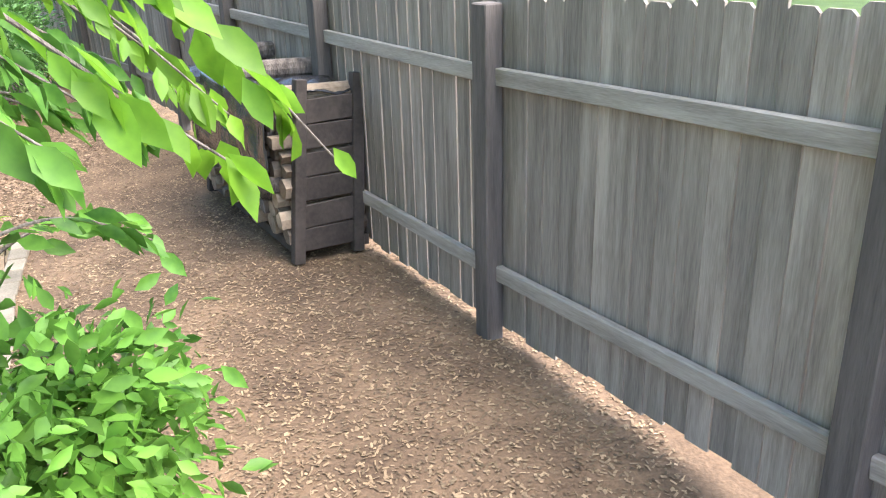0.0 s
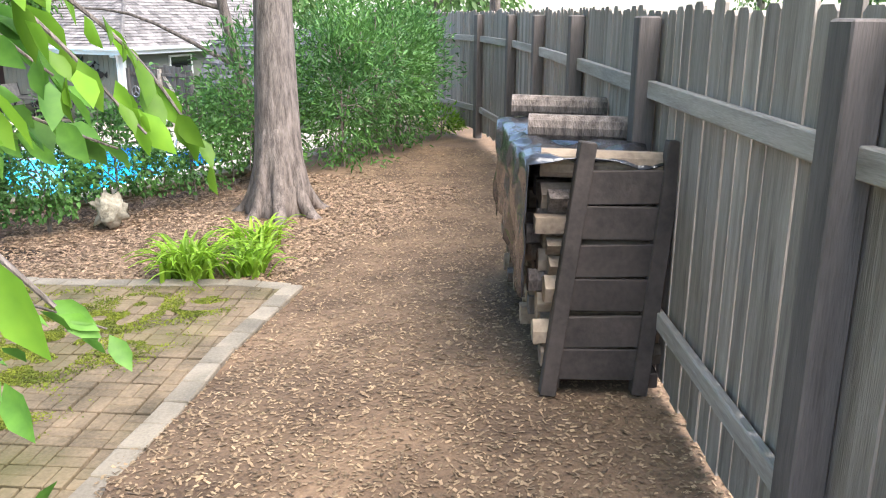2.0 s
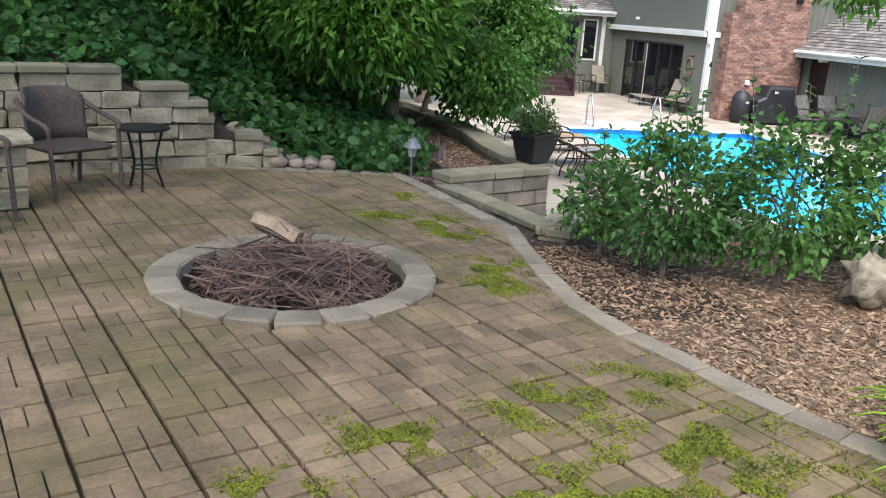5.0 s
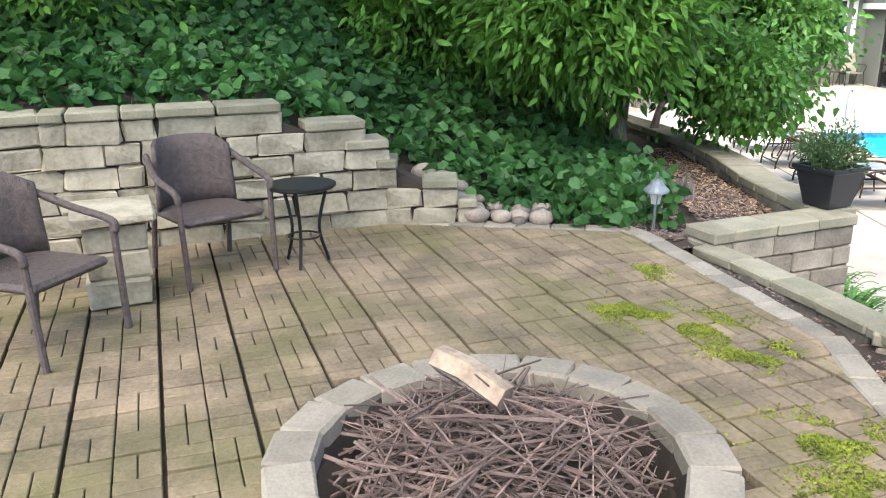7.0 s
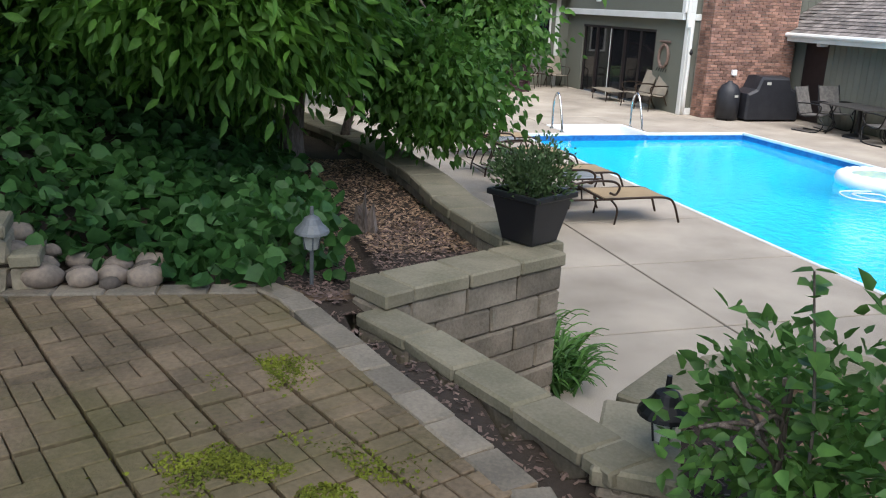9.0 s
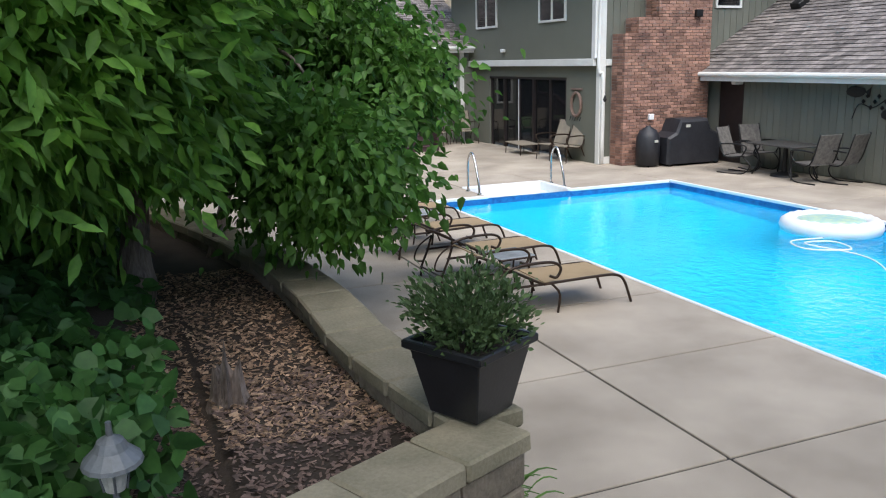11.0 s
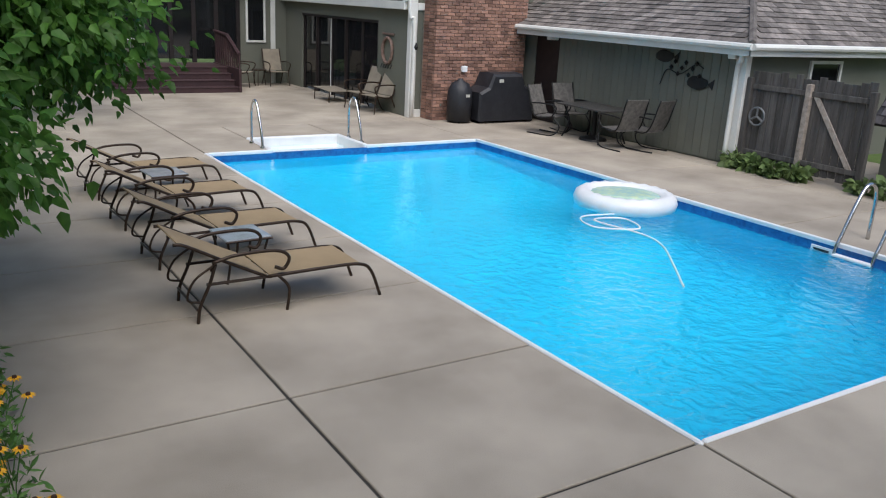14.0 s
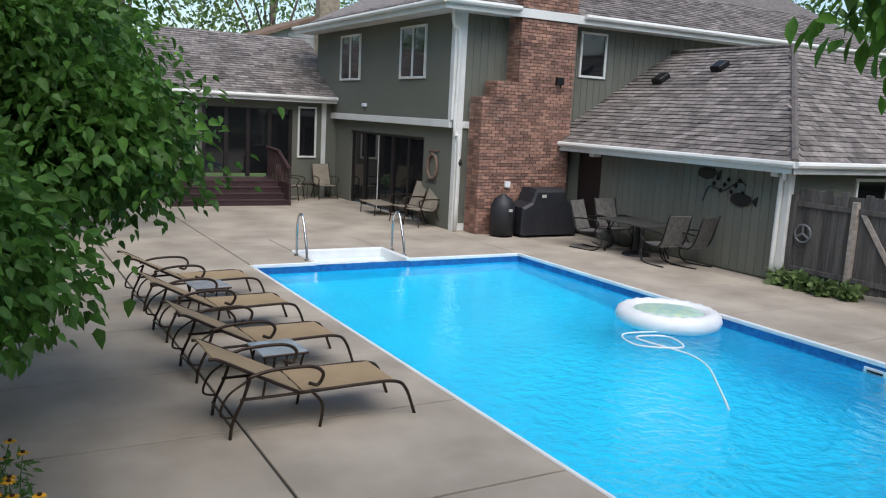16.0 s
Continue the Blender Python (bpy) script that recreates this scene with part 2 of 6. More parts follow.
def thing(name, label, category, group="", at=None, kind=""):
    ob = new(name)
    if at is not None:
        ob.matrix_basis = at
    return tagged(ob, label, category, group, kind)


def BM():
    return bmesh.new()


def bx(bm, x0, x1, y0, y1, z0, z1, bevel=0.0, m=None):
    r = bmesh.ops.create_cube(bm, size=1.0)
    vs = r["verts"]
    bmesh.ops.scale(bm, vec=(x1 - x0, y1 - y0, z1 - z0), verts=vs)
    bmesh.ops.translate(bm, vec=((x0 + x1) / 2, (y0 + y1) / 2, (z0 + z1) / 2), verts=vs)
    if bevel:
        es = list({e for v in vs for e in v.link_edges})
        g = bmesh.ops.bevel(bm, geom=es, offset=bevel, segments=1, affect="EDGES")
        vs = g["verts"] + [v for v in vs if v.is_valid]
    if m is not None:
        bmesh.ops.transform(bm, matrix=m, verts=list({v for v in vs if v.is_valid}))
    return bm


def tube(bm, pts, r, n=8, r2=None, cap=True):
    """A round bar along pts, tapering from r to r2."""
    pts = [Vector(p) for p in pts]
    rings = []
    ref = None
    for i, p in enumerate(pts):
        d = (pts[min(i + 1, len(pts) - 1)] - pts[max(i - 1, 0)]).normalized()
        if ref is None:
            ref = d.orthogonal().normalized()
        ref = (ref - d * ref.dot(d)).normalized()
        s = d.cross(ref)
        f = i / max(1, len(pts) - 1)
        rr = r if r2 is None else r + (r2 - r) * f
        rings.append([bm.verts.new(p + (ref * math.cos(a) + s * math.sin(a)) * rr) for a in [2 * math.pi * k / n for k in range(n)]])
    for a, b in zip(rings, rings[1:]):
        for k in range(n):
            bm.faces.new((a[k], a[(k + 1) % n], b[(k + 1) % n], b[k]))
    if cap:
        bm.faces.new(rings[0][::-1])
        bm.faces.new(rings[-1])
    return bm


def smoothpts(pts, n=5):
    """Catmull-Rom through pts."""
    P = [Vector(p) for p in pts]
    P = [P[0] * 2 - P[1]] + P + [P[-1] * 2 - P[-2]]
    out = []
    for i in range(1, len(P) - 2):
        for k in range(n):
            t = k / n
            a, b, c, d = P[i - 1:i + 3]
            out.append(0.5 * ((2 * b) + (c - a) * t + (2 * a - 5 * b + 4 * c - d) * t * t + (3 * b - a - 3 * c + d) * t ** 3))
    return out + [P[-2]]


def prism(bm, poly, z0, z1):
    lo = [bm.verts.new((x, y, z0)) for x, y in poly]
    hi = [bm.verts.new((x, y, z1)) for x, y in poly]
    k = len(poly)
    bm.faces.new(hi)
    bm.faces.new(lo[::-1])
    for i in range(k):
        bm.faces.new((lo[i], lo[(i + 1) % k], hi[(i + 1) % k], hi[i]))
    return bm


def slab(bm, pts, thick):
    """A flat plate under the polygon pts (3D), thick metres deep along its normal."""
    P = [Vector(p) for p in pts]
    nrm = (P[1] - P[0]).cross(P[-1] - P[0]).normalized()
    if nrm.z < 0:
        nrm = -nrm
    hi = [bm.verts.new(p) for p in P]
    lo = [bm.verts.new(p - nrm * thick) for p in P]
    k = len(P)
    bm.faces.new(hi)
    bm.faces.new(lo[::-1])
    for i in range(k):
        bm.faces.new((lo[i], lo[(i + 1) % k], hi[(i + 1) % k], hi[i]))
    return bm


def lathe(bm, prof, n=20, at=(0, 0, 0)):
    rings = [[bm.verts.new((at[0] + r * math.cos(2 * math.pi * k / n), at[1] + r * math.sin(2 * math.pi * k / n), at[2] + z)) for k in range(n)] for r, z in prof]
    for a, b in zip(rings, rings[1:]):
        for k in range(n):
            bm.faces.new((a[k], a[(k + 1) % n], b[(k + 1) % n], b[k]))
    bm.faces.new(rings[0][::-1])
    bm.faces.new(rings[-1])
    return bm


def lump(bm, c, r, seed, squash=(1, 1, 0.7), sub=2, amp=0.22, freq=1.4):
    g = bmesh.ops.create_icosphere(bm, subdivisions=sub, radius=1.0)
    for v in g["verts"]:
        k = 1 + amp * noise.noise(v.co * freq + Vector((seed * 3.7, seed * 1.3, seed)))
        v.co = Vector((v.co.x * squash[0], v.co.y * squash[1], v.co.z * squash[2])) * (r * k) + Vector(c)
    return bm


_boxes = {}


def piece_mesh(name, lx, ly, lz, material, bevel=0.008, rough=0.0, variants=3, k=0):
    """Shared mesh of one worn block, centred at its base."""
    key = (name, round(lx, 2), round(ly, 2), round(lz, 2), k % variants)
    if key not in _boxes:
        bm = BM()
        bx(bm, -lx / 2, lx / 2, -ly / 2, ly / 2, 0, lz, bevel)
        rng = random.Random(hash(key[1:]) & 0xffff)
        for v in bm.verts:
            v.co += Vector((rng.uniform(-1, 1), rng.uniform(-1, 1), rng.uniform(-0.6, 0.6))) * rough
        me = bpy.data.meshes.new(name)
        bmesh.ops.recalc_face_normals(bm, faces=bm.faces)
        bm.to_mesh(me)
        bm.free()
        me.materials.append(material)
        _boxes[key] = me
    return _boxes[key]


def piece(name, me, m, parent):
    ob = new(name, me)
    ob.parent = parent
    ob.matrix_basis = m
    return ob


LEAF_OVAL = [(0, 0, 0), (0.22, 0.35, 0.05), (0.2, 0.65, 0.04), (0, 1, -0.08), (-0.2, 0.65, 0.04), (-0.22, 0.35, 0.05)]
LEAF_LANCE = [(0, 0, 0), (0.14, 0.3, 0.04), (0.12, 0.6, 0.02), (0, 1, -0.1), (-0.12, 0.6, 0.02), (-0.14, 0.3, 0.04)]
LEAF_ASH = [(0, 0, 0), (0.17, 0.32, 0.05), (0.15, 0.62, 0.03), (0, 1, -0.1), (-0.15, 0.62, 0.03), (-0.17, 0.32, 0.05)]
LEAF_POINT = [(0, 0, 0), (0.3, 0.22, 0.07), (0.22, 0.6, 0.04), (0, 1, -0.12), (-0.22, 0.6, 0.04), (-0.3, 0.22, 0.07)]
LEAF_ROUND = [(0, 0, 0), (0.38, 0.2, 0.06), (0.36, 0.6, 0.04), (0, 1, -0.06), (-0.36, 0.6, 0.04), (-0.38, 0.2, 0.06)]


def leaves(name, P, D, size, shape, material, rng, parent=None, jitter=0.35):
    """Leaves at points P that hang along D (arrays), as one mesh of folded blades."""
    n = len(P)
    D = D / np.maximum(np.linalg.norm(D, axis=1, keepdims=True), 1e-6)
    R = rng.normal(size=(n, 3))
    X = np.cross(D, R)
    X /= np.maximum(np.linalg.norm(X, axis=1, keepdims=True), 1e-6)
    Z = np.cross(X, D)
    flip = np.where(Z[:, 2:3] < 0, -1, 1)
    X, Z = X * flip, Z * flip
    s = size * (1 + jitter * rng.uniform(-1, 1, (n, 1)))
    sh = np.array(shape)
    V = P[:, None] + s[:, None] * (sh[None, :, 0:1] * X[:, None] + sh[None, :, 1:2] * D[:, None] + sh[None, :, 2:3] * Z[:, None])
    V = V.reshape(-1, 3)
    base = np.arange(n)[:, None] * 6
    F = np.concatenate([base + np.array([[0, 1, 2, 3]]), base + np.array([[0, 3, 4, 5]])])
    me = bpy.data.meshes.new(name)
    me.vertices.add(len(V))
    me.vertices.foreach_set("co", V.astype(np.float32).ravel())
    me.loops.add(F.size)
    me.loops.foreach_set("vertex_index", F.astype(np.int32).ravel())
    me.polygons.add(len(F))
    me.polygons.foreach_set("loop_start", np.arange(0, F.size, 4, dtype=np.int32))
    me.update(calc_edges=True)
    me.validate()
    me.materials.append(material)
    ob = new(name, me)
    if parent:
        ob.parent = parent
    return ob


def crown_points(rng, c, r, n, clumps, clump_r, shell=0.55):
    """Points in clumps scattered through an ellipsoid, thicker to its skin, with gaps."""
    u = rng.normal(size=(clumps, 3))
    u /= np.linalg.norm(u, axis=1, keepdims=True)
    rad = shell + (1 - shell) * rng.uniform(0, 1, (clumps, 1)) ** 0.7
    C = np.array(c) + u * rad * np.array(r) * rng.uniform(0.8, 1.12, (clumps, 1))
    k = rng.integers(0, clumps, n)
    P = C[k] + rng.normal(size=(n, 3)) * np.array(clump_r)
    O = P - np.array(c)
    return P, O


def tree(name, label, base, top, r0, crown, n, size, shape, material, seed, lean=(0, 0), clumps=60, clump_r=(0.28, 0.28, 0.2), droop=0.6, kind="", limbs=7, crowns=()):
    rng = np.random.default_rng(seed)
    t = thing(name, label, "tree" if "tree" in name else "shrub", at=pose(*base), kind=kind)
    b = Vector(base)
    bm = BM()
    tip = Vector((top[0], top[1], top[2])) - b
    mid = tip * 0.5 + Vector((lean[0], lean[1], 0))
    pts = smoothpts([(0, 0, -0.15), tip * 0.15 + Vector((lean[0], lean[1], 0)) * 0.4, mid, tip], 5)
    tube(bm, pts, r0, 12, r0 * 0.35)
    for v in bm.verts:
        f = 1 + 0.7 * math.exp(-max(0, v.co.z) / (r0 * 1.5)) * (0.5 + 0.5 * noise.noise(v.co * 4))
        a = pts[min(len(pts) - 1, max(0, int(v.co.z / max(0.1, tip.z) * len(pts))))]
        v.co.x, v.co.y = a.x + (v.co.x - a.x) * f, a.y + (v.co.y - a.y) * f
    part("trunk", bm, M_BARK, t, smooth=True)
    allc = [crown] + list(crowns)
    for i in range(limbs):
        bm = BM()
        c, r = allc[i % len(allc)]
        f = rng.uniform(0.45, 0.95)
        s = pts[int(f * (len(pts) - 1))]
        u = rng.normal(size=3)
        u /= np.linalg.norm(u)
        e = Vector(c) - b + Vector(u * np.array(r) * 0.8)
        tube(bm, smoothpts([s, (s + e) * 0.5 + Vector((0, 0, 0.06 * tip.z)), e], 4), r0 * 0.35, 6, 0.008)
        part("limb", bm, M_BARK, t, smooth=True)
    for i, (c, r) in enumerate(allc):
        m = int(n * (1 if i == 0 else 0.6))
        P, O = crown_points(rng, c, r, m, clumps, clump_r)
        P = P[P[:, 2] > base[2] + 0.05]
        O = P - np.array(c)
        D = O / np.linalg.norm(O, axis=1, keepdims=True) + rng.normal(size=P.shape) * 0.7
        D[:, 2] -= droop
        leaves("crown", P - np.array(base), D, size, shape, material, rng, t)
    return t

# ---- ground ----
def ss(a, b, x):
    t = min(1, max(0, (x - a) / (b - a)))
    return t * t * (3 - 2 * t)


TERRACE = [(-4.36, -1.0), (-4.46, -0.2), (-4.52, 0.5), (-4.5, 1.6), (-4.62, 3), (-5.08, 5), (-5.9, 8), (-7.1, 12), (-9, 18), (-12, 24), (-40, 40), (-70, 40), (-70, -60), (60, -60), (60, -1),
           (14, -2), (9, -3.2), (4, -4.3), (1, -4.6), (-1, -4.2), (-2.4, -4.0), (-3.0, -3.2), (-3.5, -2.6), (-4.3, -2.65), (-4.75, -2.95), (-5.05, -3.4), (-5.78, -1.68), (-5.45, -1.5)]
WALLBASE = [(-16, -5.6), (-13, -3.4), (-10.5, -1.95), (-8.1, -0.95), (-6.1, -1.2), (-5.4, -1.3)]


def inside(x, y, poly):
    c = False
    for (x0, y0), (x1, y1) in zip(poly, poly[1:] + poly[:1]):
        if (y0 > y) != (y1 > y) and x < (x1 - x0) * (y - y0) / (y1 - y0) + x0:
            c = not c
    return c


def wall_y(x):
    for (x0, y0), (x1, y1) in zip(WALLBASE, WALLBASE[1:]):
        if x0 <= x <= x1:
            return y0 + (y1 - y0) * (x - x0) / (x1 - x0)
    return -5.6 if x < 0 else -1.3


def wall_top(x):
    return 1.03 + min(1.0, max(0.0, (-7.05 - x) * 0.5))


PATIO = [(-6.02, -1.45), (-5.42, -3.55), (-5.47, -4.1), (-5.5, -4.7), (-5.5, -5.3), (-5.4, -5.75), (-5.2, -6.3), (-4.98, -6.9), (-4.75, -7.35), (-4.5, -7.85), (-4.36, -8.38),
         (-5.68, -8.74), (-6.3, -8.97), (-8.5, -9.7), (-11, -10.6), (-12.6, -8.5), (-12.6, -3.3), (-10.5, -2.0), (-8.1, -1.0), (-6.1, -1.25)]
PIT = (-7.23, -4.72)


STRIP_BED = [(-6.0, -1.5), (-5.38, -3.5), (-4.9, -3.5), (-4.9, -2.6), (-5.5, -1.5)]


def height(x, y):
    z = 1.0 + 0.12 * ss(-8.6, -10.6, y)
    z += 0.5 * ss(-8.8, -11.8, x) * ss(-9.4, -11, y)
    d = y - wall_y(x)
    if d > -0.02:
        k = ss(-5.2, -7.6, x)
        k0 = ss(-6.2, -5.5, x)
        z = max(z - 0.12 * k0, wall_top(x) - 0.12 - 0.1 * k0 + k * 0.24 * min(d, 9) + 0.04 * min(d, 3))
    elif inside(x, y, PATIO):
        z = 0.985
        if math.hypot(x - PIT[0], y - PIT[1]) < 0.75:
            z = 0.72
    elif inside(x, y, STRIP_BED):
        z = 0.965
    return z + 0.025 * noise.noise(Vector((x, y, 0)) * 1.3)


def heightfield(name, x0, x1, y0, y1, step, material, keep):
    nx, ny = int((x1 - x0) / step) + 1, int((y1 - y0) / step) + 1
    V = [(x0 + i * step, y0 + j * step, height(x0 + i * step, y0 + j * step)) for j in range(ny) for i in range(nx)]
    F = [(j * nx + i, j * nx + i + 1, (j + 1) * nx + i + 1, (j + 1) * nx + i) for j in range(ny - 1) for i in range(nx - 1)
         if keep(x0 + (i + 0.5) * step, y0 + (j + 0.5) * step)]
    return raw(name, V, F, material, smooth=True)




def bedsoil(x, y):
    return (x < -4.2 and y > wall_y(x) + 0.02) or inside(x, y, STRIP_BED) or inside(x, y, PATIO)


NEAR = (-14, 8, -16, 6)
tagged(heightfield("ground_terrace", *NEAR, 0.14, M_MULCH, lambda x, y: inside(x, y, TERRACE) and not bedsoil(x, y)), "reddish brown wood-chip mulch on the upper garden terrace", "ground", kind="structure")
tagged(heightfield("ground_bed", *NEAR, 0.14, M_SOIL, lambda x, y: inside(x, y, TERRACE) and bedsoil(x, y)), "dark soil of the planted slope and under the patio", "ground", kind="structure")
tagged(heightfield("ground_slope", -70, 60, -60, 40, 2.0, M_GRASS, lambda x, y: inside(x, y, TERRACE) and not (NEAR[0] < x < NEAR[1] and NEAR[2] < y < NEAR[3])),
       "green planted ground around the upper garden", "ground", kind="structure")

# lower ground and deck, with the pool's hole
PX, PY, WL = 5.5, 10.55, -0.13
SX0, SX1, SY = 1.15, 3.0, 11.75
bm = BM()
for a in [(-900, 900, -900, -60), (-900, 900, 60, 900), (-900, -60, -60, 60), (60, 900, -60, 60), (-60, 60, 23, 60), (12, 60, -60, 23), (-60, -9, -60, 23)]:
    x0, x1, y0, y1 = a
    bm.faces.new([bm.verts.new(p) for p in ((x0, y0, -0.05), (x1, y0, -0.05), (x1, y1, -0.05), (x0, y1, -0.05))])
tagged(obj("ground", bm, M_GRASS), "green lawn reaching away round the houses", "ground", kind="structure")
deck = thing("pavement", "tan broom-finished concrete pool deck with saw-cut joints", "pool deck", kind="structure")
XS = [-9, -4.6, -2.12, 0, PX, 8.2, 12]
YS = [-60, -6, -2.9, 0, 1.76, 3.5, 5.25, 7.0, 8.8, PY, 13.3, 16.2, 19.4, 23]
for i in range(len(XS) - 1):
    for j in range(len(YS) - 1):
        x0, x1, y0, y1 = XS[i], XS[i + 1], YS[j], YS[j + 1]
        if x0 == 0 and 0 <= y0 < PY:
            continue
        boxes = [(x0, x1, y0, y1)]
        if x0 == 0 and y0 == PY:
            boxes = [(0, SX0, y0, y1), (SX1, PX, y0, y1), (SX0, SX1, SY, y1)]
        for b in boxes:
            bm = BM()
            g = 0.012
            bx(bm, b[0] + g, b[1] - g, b[2] + g, b[3] - g, -0.12, 0, 0.006)
            part("slab", bm, M_CONC, deck)
bm = BM()
for b in [(-9, 0, -60, 23), (PX, 12, -60, 23), (0, PX, -60, 0), (0, SX0, PY, 23), (SX1, PX, PY, 23), (SX0, SX1, SY, 23)]:
    bx(bm, b[0], b[1], b[2], b[3], -0.2, -0.014)
part("joint_filler", bm, M_JOINT, deck)

# ---- pool ----
pool = thing("swimming_pool", "rectangular swimming pool with bright blue liner and white coping", "swimming pool", kind="structure")
OUT = [(0, 0), (PX, 0), (PX, PY), (SX1, PY), (SX0, PY), (0, PY)]
bm = BM()
fl = [bm.verts.new((x, y, z)) for x, y, z in ((0, 0, -2.2), (PX, 0, -2.2), (PX, 4.5, -1.9), (PX, PY, -1.05), (0, PY, -1.05), (0, 4.5, -1.9))]
tp = [bm.verts.new((v.co.x, v.co.y, -0.16)) for v in fl]
bm.faces.new((fl[0], fl[1], fl[2], fl[5]))
bm.faces.new((fl[5], fl[2], fl[3], fl[4]))
for i in range(6):
    bm.faces.new((fl[i], fl[(i + 1) % 6], tp[(i + 1) % 6], tp[i]))
part("liner", bm, M_LINER, pool, "bright blue vinyl liner")
bm = BM()
for b in [(0.0, PX, -0.03, 0.002), (0.0, PX, PY - 0.002, PY + 0.03)]:
    bx(bm, b[0], b[1], b[2], b[3], -0.27, -0.035)
for b in [(-0.03, 0.002), (PX - 0.002, PX + 0.03)]:
    bx(bm, b[0], b[1], 0, PY, -0.27, -0.035)
part("tile_band", bm, M_BAND, pool, "dark blue patterned border band")
def coping(x0, x1, y0, y1):
    part("coping", bx(BM(), x0, x1, y0, y1, -0.05, 0.018, 0.012), M_WHITE, pool)
w = 0.034
coping(-w, w * 0.3, -w, PY + w)
coping(PX - w * 0.3, PX + w, -w, PY + w)
coping(0.02, PX - 0.02, -w, w * 0.3)
coping(0.02, SX0, PY - w * 0.3, PY + w)
coping(SX1, PX - 0.02, PY - w * 0.3, PY + w)
bm = BM()
for i, (y0, y1, z) in enumerate([(PY + 0.85, SY - 0.04, -0.26), (PY + 0.45, PY + 0.85, -0.46), (PY + 0.02, PY + 0.45, -0.66)]):
    bx(bm, SX0 + 0.05, SX1 - 0.05, y0, y1, -1.1, z, 0.02)
part("entry_steps", bm, M_WHITE, pool, "white moulded entry steps")
bm = BM()
bx(bm, SX0 - 0.03, SX0 + 0.05, PY, SY, -1.1, 0.03, 0.02)
bx(bm, SX1 - 0.05, SX1 + 0.03, PY, SY, -1.1, 0.03, 0.02)
bx(bm, SX0 - 0.03, SX1 + 0.03, SY - 0.04, SY + 0.06, -1.1, 0.03, 0.02)
part("step_surround", bm, M_WHITE, pool)
part("skimmer", bx(BM(), PX - 0.02, PX + 0.004, 2.62, 2.92, -0.24, -0.09, 0.004), M_WHITE, pool, "white skimmer mouth")
# No hole is cut: a dark plate stands in for the mouth's inner shade.
part("skimmer_shade_plate", bx(BM(), PX - 0.026, PX - 0.018, 2.66, 2.88, -0.21, -0.12), M_DARK, pool)
part("drain", lathe(BM(), [(0.16, 0), (0.13, 0.05)], 16, (2.4, 1.6, -2.15)), M_DARK, pool)
bm = BM()
nx, ny = 22, 42
V = [[bm.verts.new((PX * i / nx, PY * j / ny, WL)) for i in range(nx + 1)] for j in range(ny + 1)]
for j in range(ny):
    for i in range(nx):
        bm.faces.new((V[j][i], V[j][i + 1], V[j + 1][i + 1], V[j + 1][i]))
bm.faces.new([bm.verts.new(p) for p in ((SX0 + 0.05, PY, WL), (SX1 - 0.05, PY, WL), (SX1 - 0.05, SY - 0.04, WL), (SX0 + 0.05, SY - 0.04, WL))])
water = tagged(obj("water", bm, M_WATER, smooth=True), "clear rippled turquoise pool water", "water", kind="structure")
if water.data.polygons[0].normal.z < 0:
    water.data.flip_normals()
water.visible_shadow = False


def grab_rail(x, y):
    t = thing("handrail", "curved stainless steel pool handrail on the deck", "handrail", "pool handrails", pose(x, y, 0))
    part("bar", tube(BM(), smoothpts([(0, 0.55, 0), (0, 0.55, 0.55), (0, 0.42, 0.78), (0, 0.25, 0.72), (0, 0.05, 0.25), (0, 0, 0)], 6), 0.024, 10), M_STEEL, t, smooth=True)
    for yy in (0, 0.55):
        part("flange", lathe(BM(), [(0.05, 0), (0.045, 0.025), (0.026, 0.03)], 14, (0, yy, 0)), M_STEEL, t)


grab_rail(1.08, 10.82)
grab_rail(3.08, 10.92)
lad = thing("pool_ladder", "stainless steel pool ladder with two arched rails", "ladder", at=pose(PX, 2.05, 0))
for yy in (0, 0.5):
    part("rail", tube(BM(), smoothpts([(0.6, yy, 0), (0.6, yy, 0.55), (0.5, yy, 0.72), (0.3, yy, 0.66), (0.02, yy, 0.15), (-0.1, yy, -0.2), (-0.1, yy, -1.1)], 6), 0.024, 10), M_STEEL, lad, smooth=True)
for z in (-0.12, -0.42, -0.72):
    part("tread", bx(BM(), -0.15, -0.05, 0, 0.5, z - 0.015, z + 0.015, 0.006), M_WHITE, lad)

fl = thing("pool_float", "round white inflatable pool float with printed top", "pool float", at=pose(4.75, 5.55, WL, 0, 0, 20))
bm = BM()
for k, (R, r, z) in enumerate([(0.62, 0.15, 0.09)]):
    rings = []
    for i in range(40):
        a = 2 * math.pi * i / 40
        rings.append([bm.verts.new(((R + r * math.cos(b)) * math.cos(a), (R + r * math.cos(b)) * math.sin(a), z + r * math.sin(b) * (1 - 0.12 * (i % 2)))) for b in [2 * math.pi * j / 10 for j in range(10)]])
    for i in range(40):
        for j in range(10):
            bm.faces.new((rings[i][j], rings[(i + 1) % 40][j], rings[(i + 1) % 40][(j + 1) % 10], rings[i][(j + 1) % 10]))
part("ring", bm, M_WHITE, fl, "puffy white vinyl ring", smooth=True)
part("printed_top", lathe(BM(), [(0.56, 0.05), (0.58, 0.17), (0.3, 0.2), (0.02, 0.2)], 36), M_TEAL, fl, "yellow and teal printed centre", smooth=True)
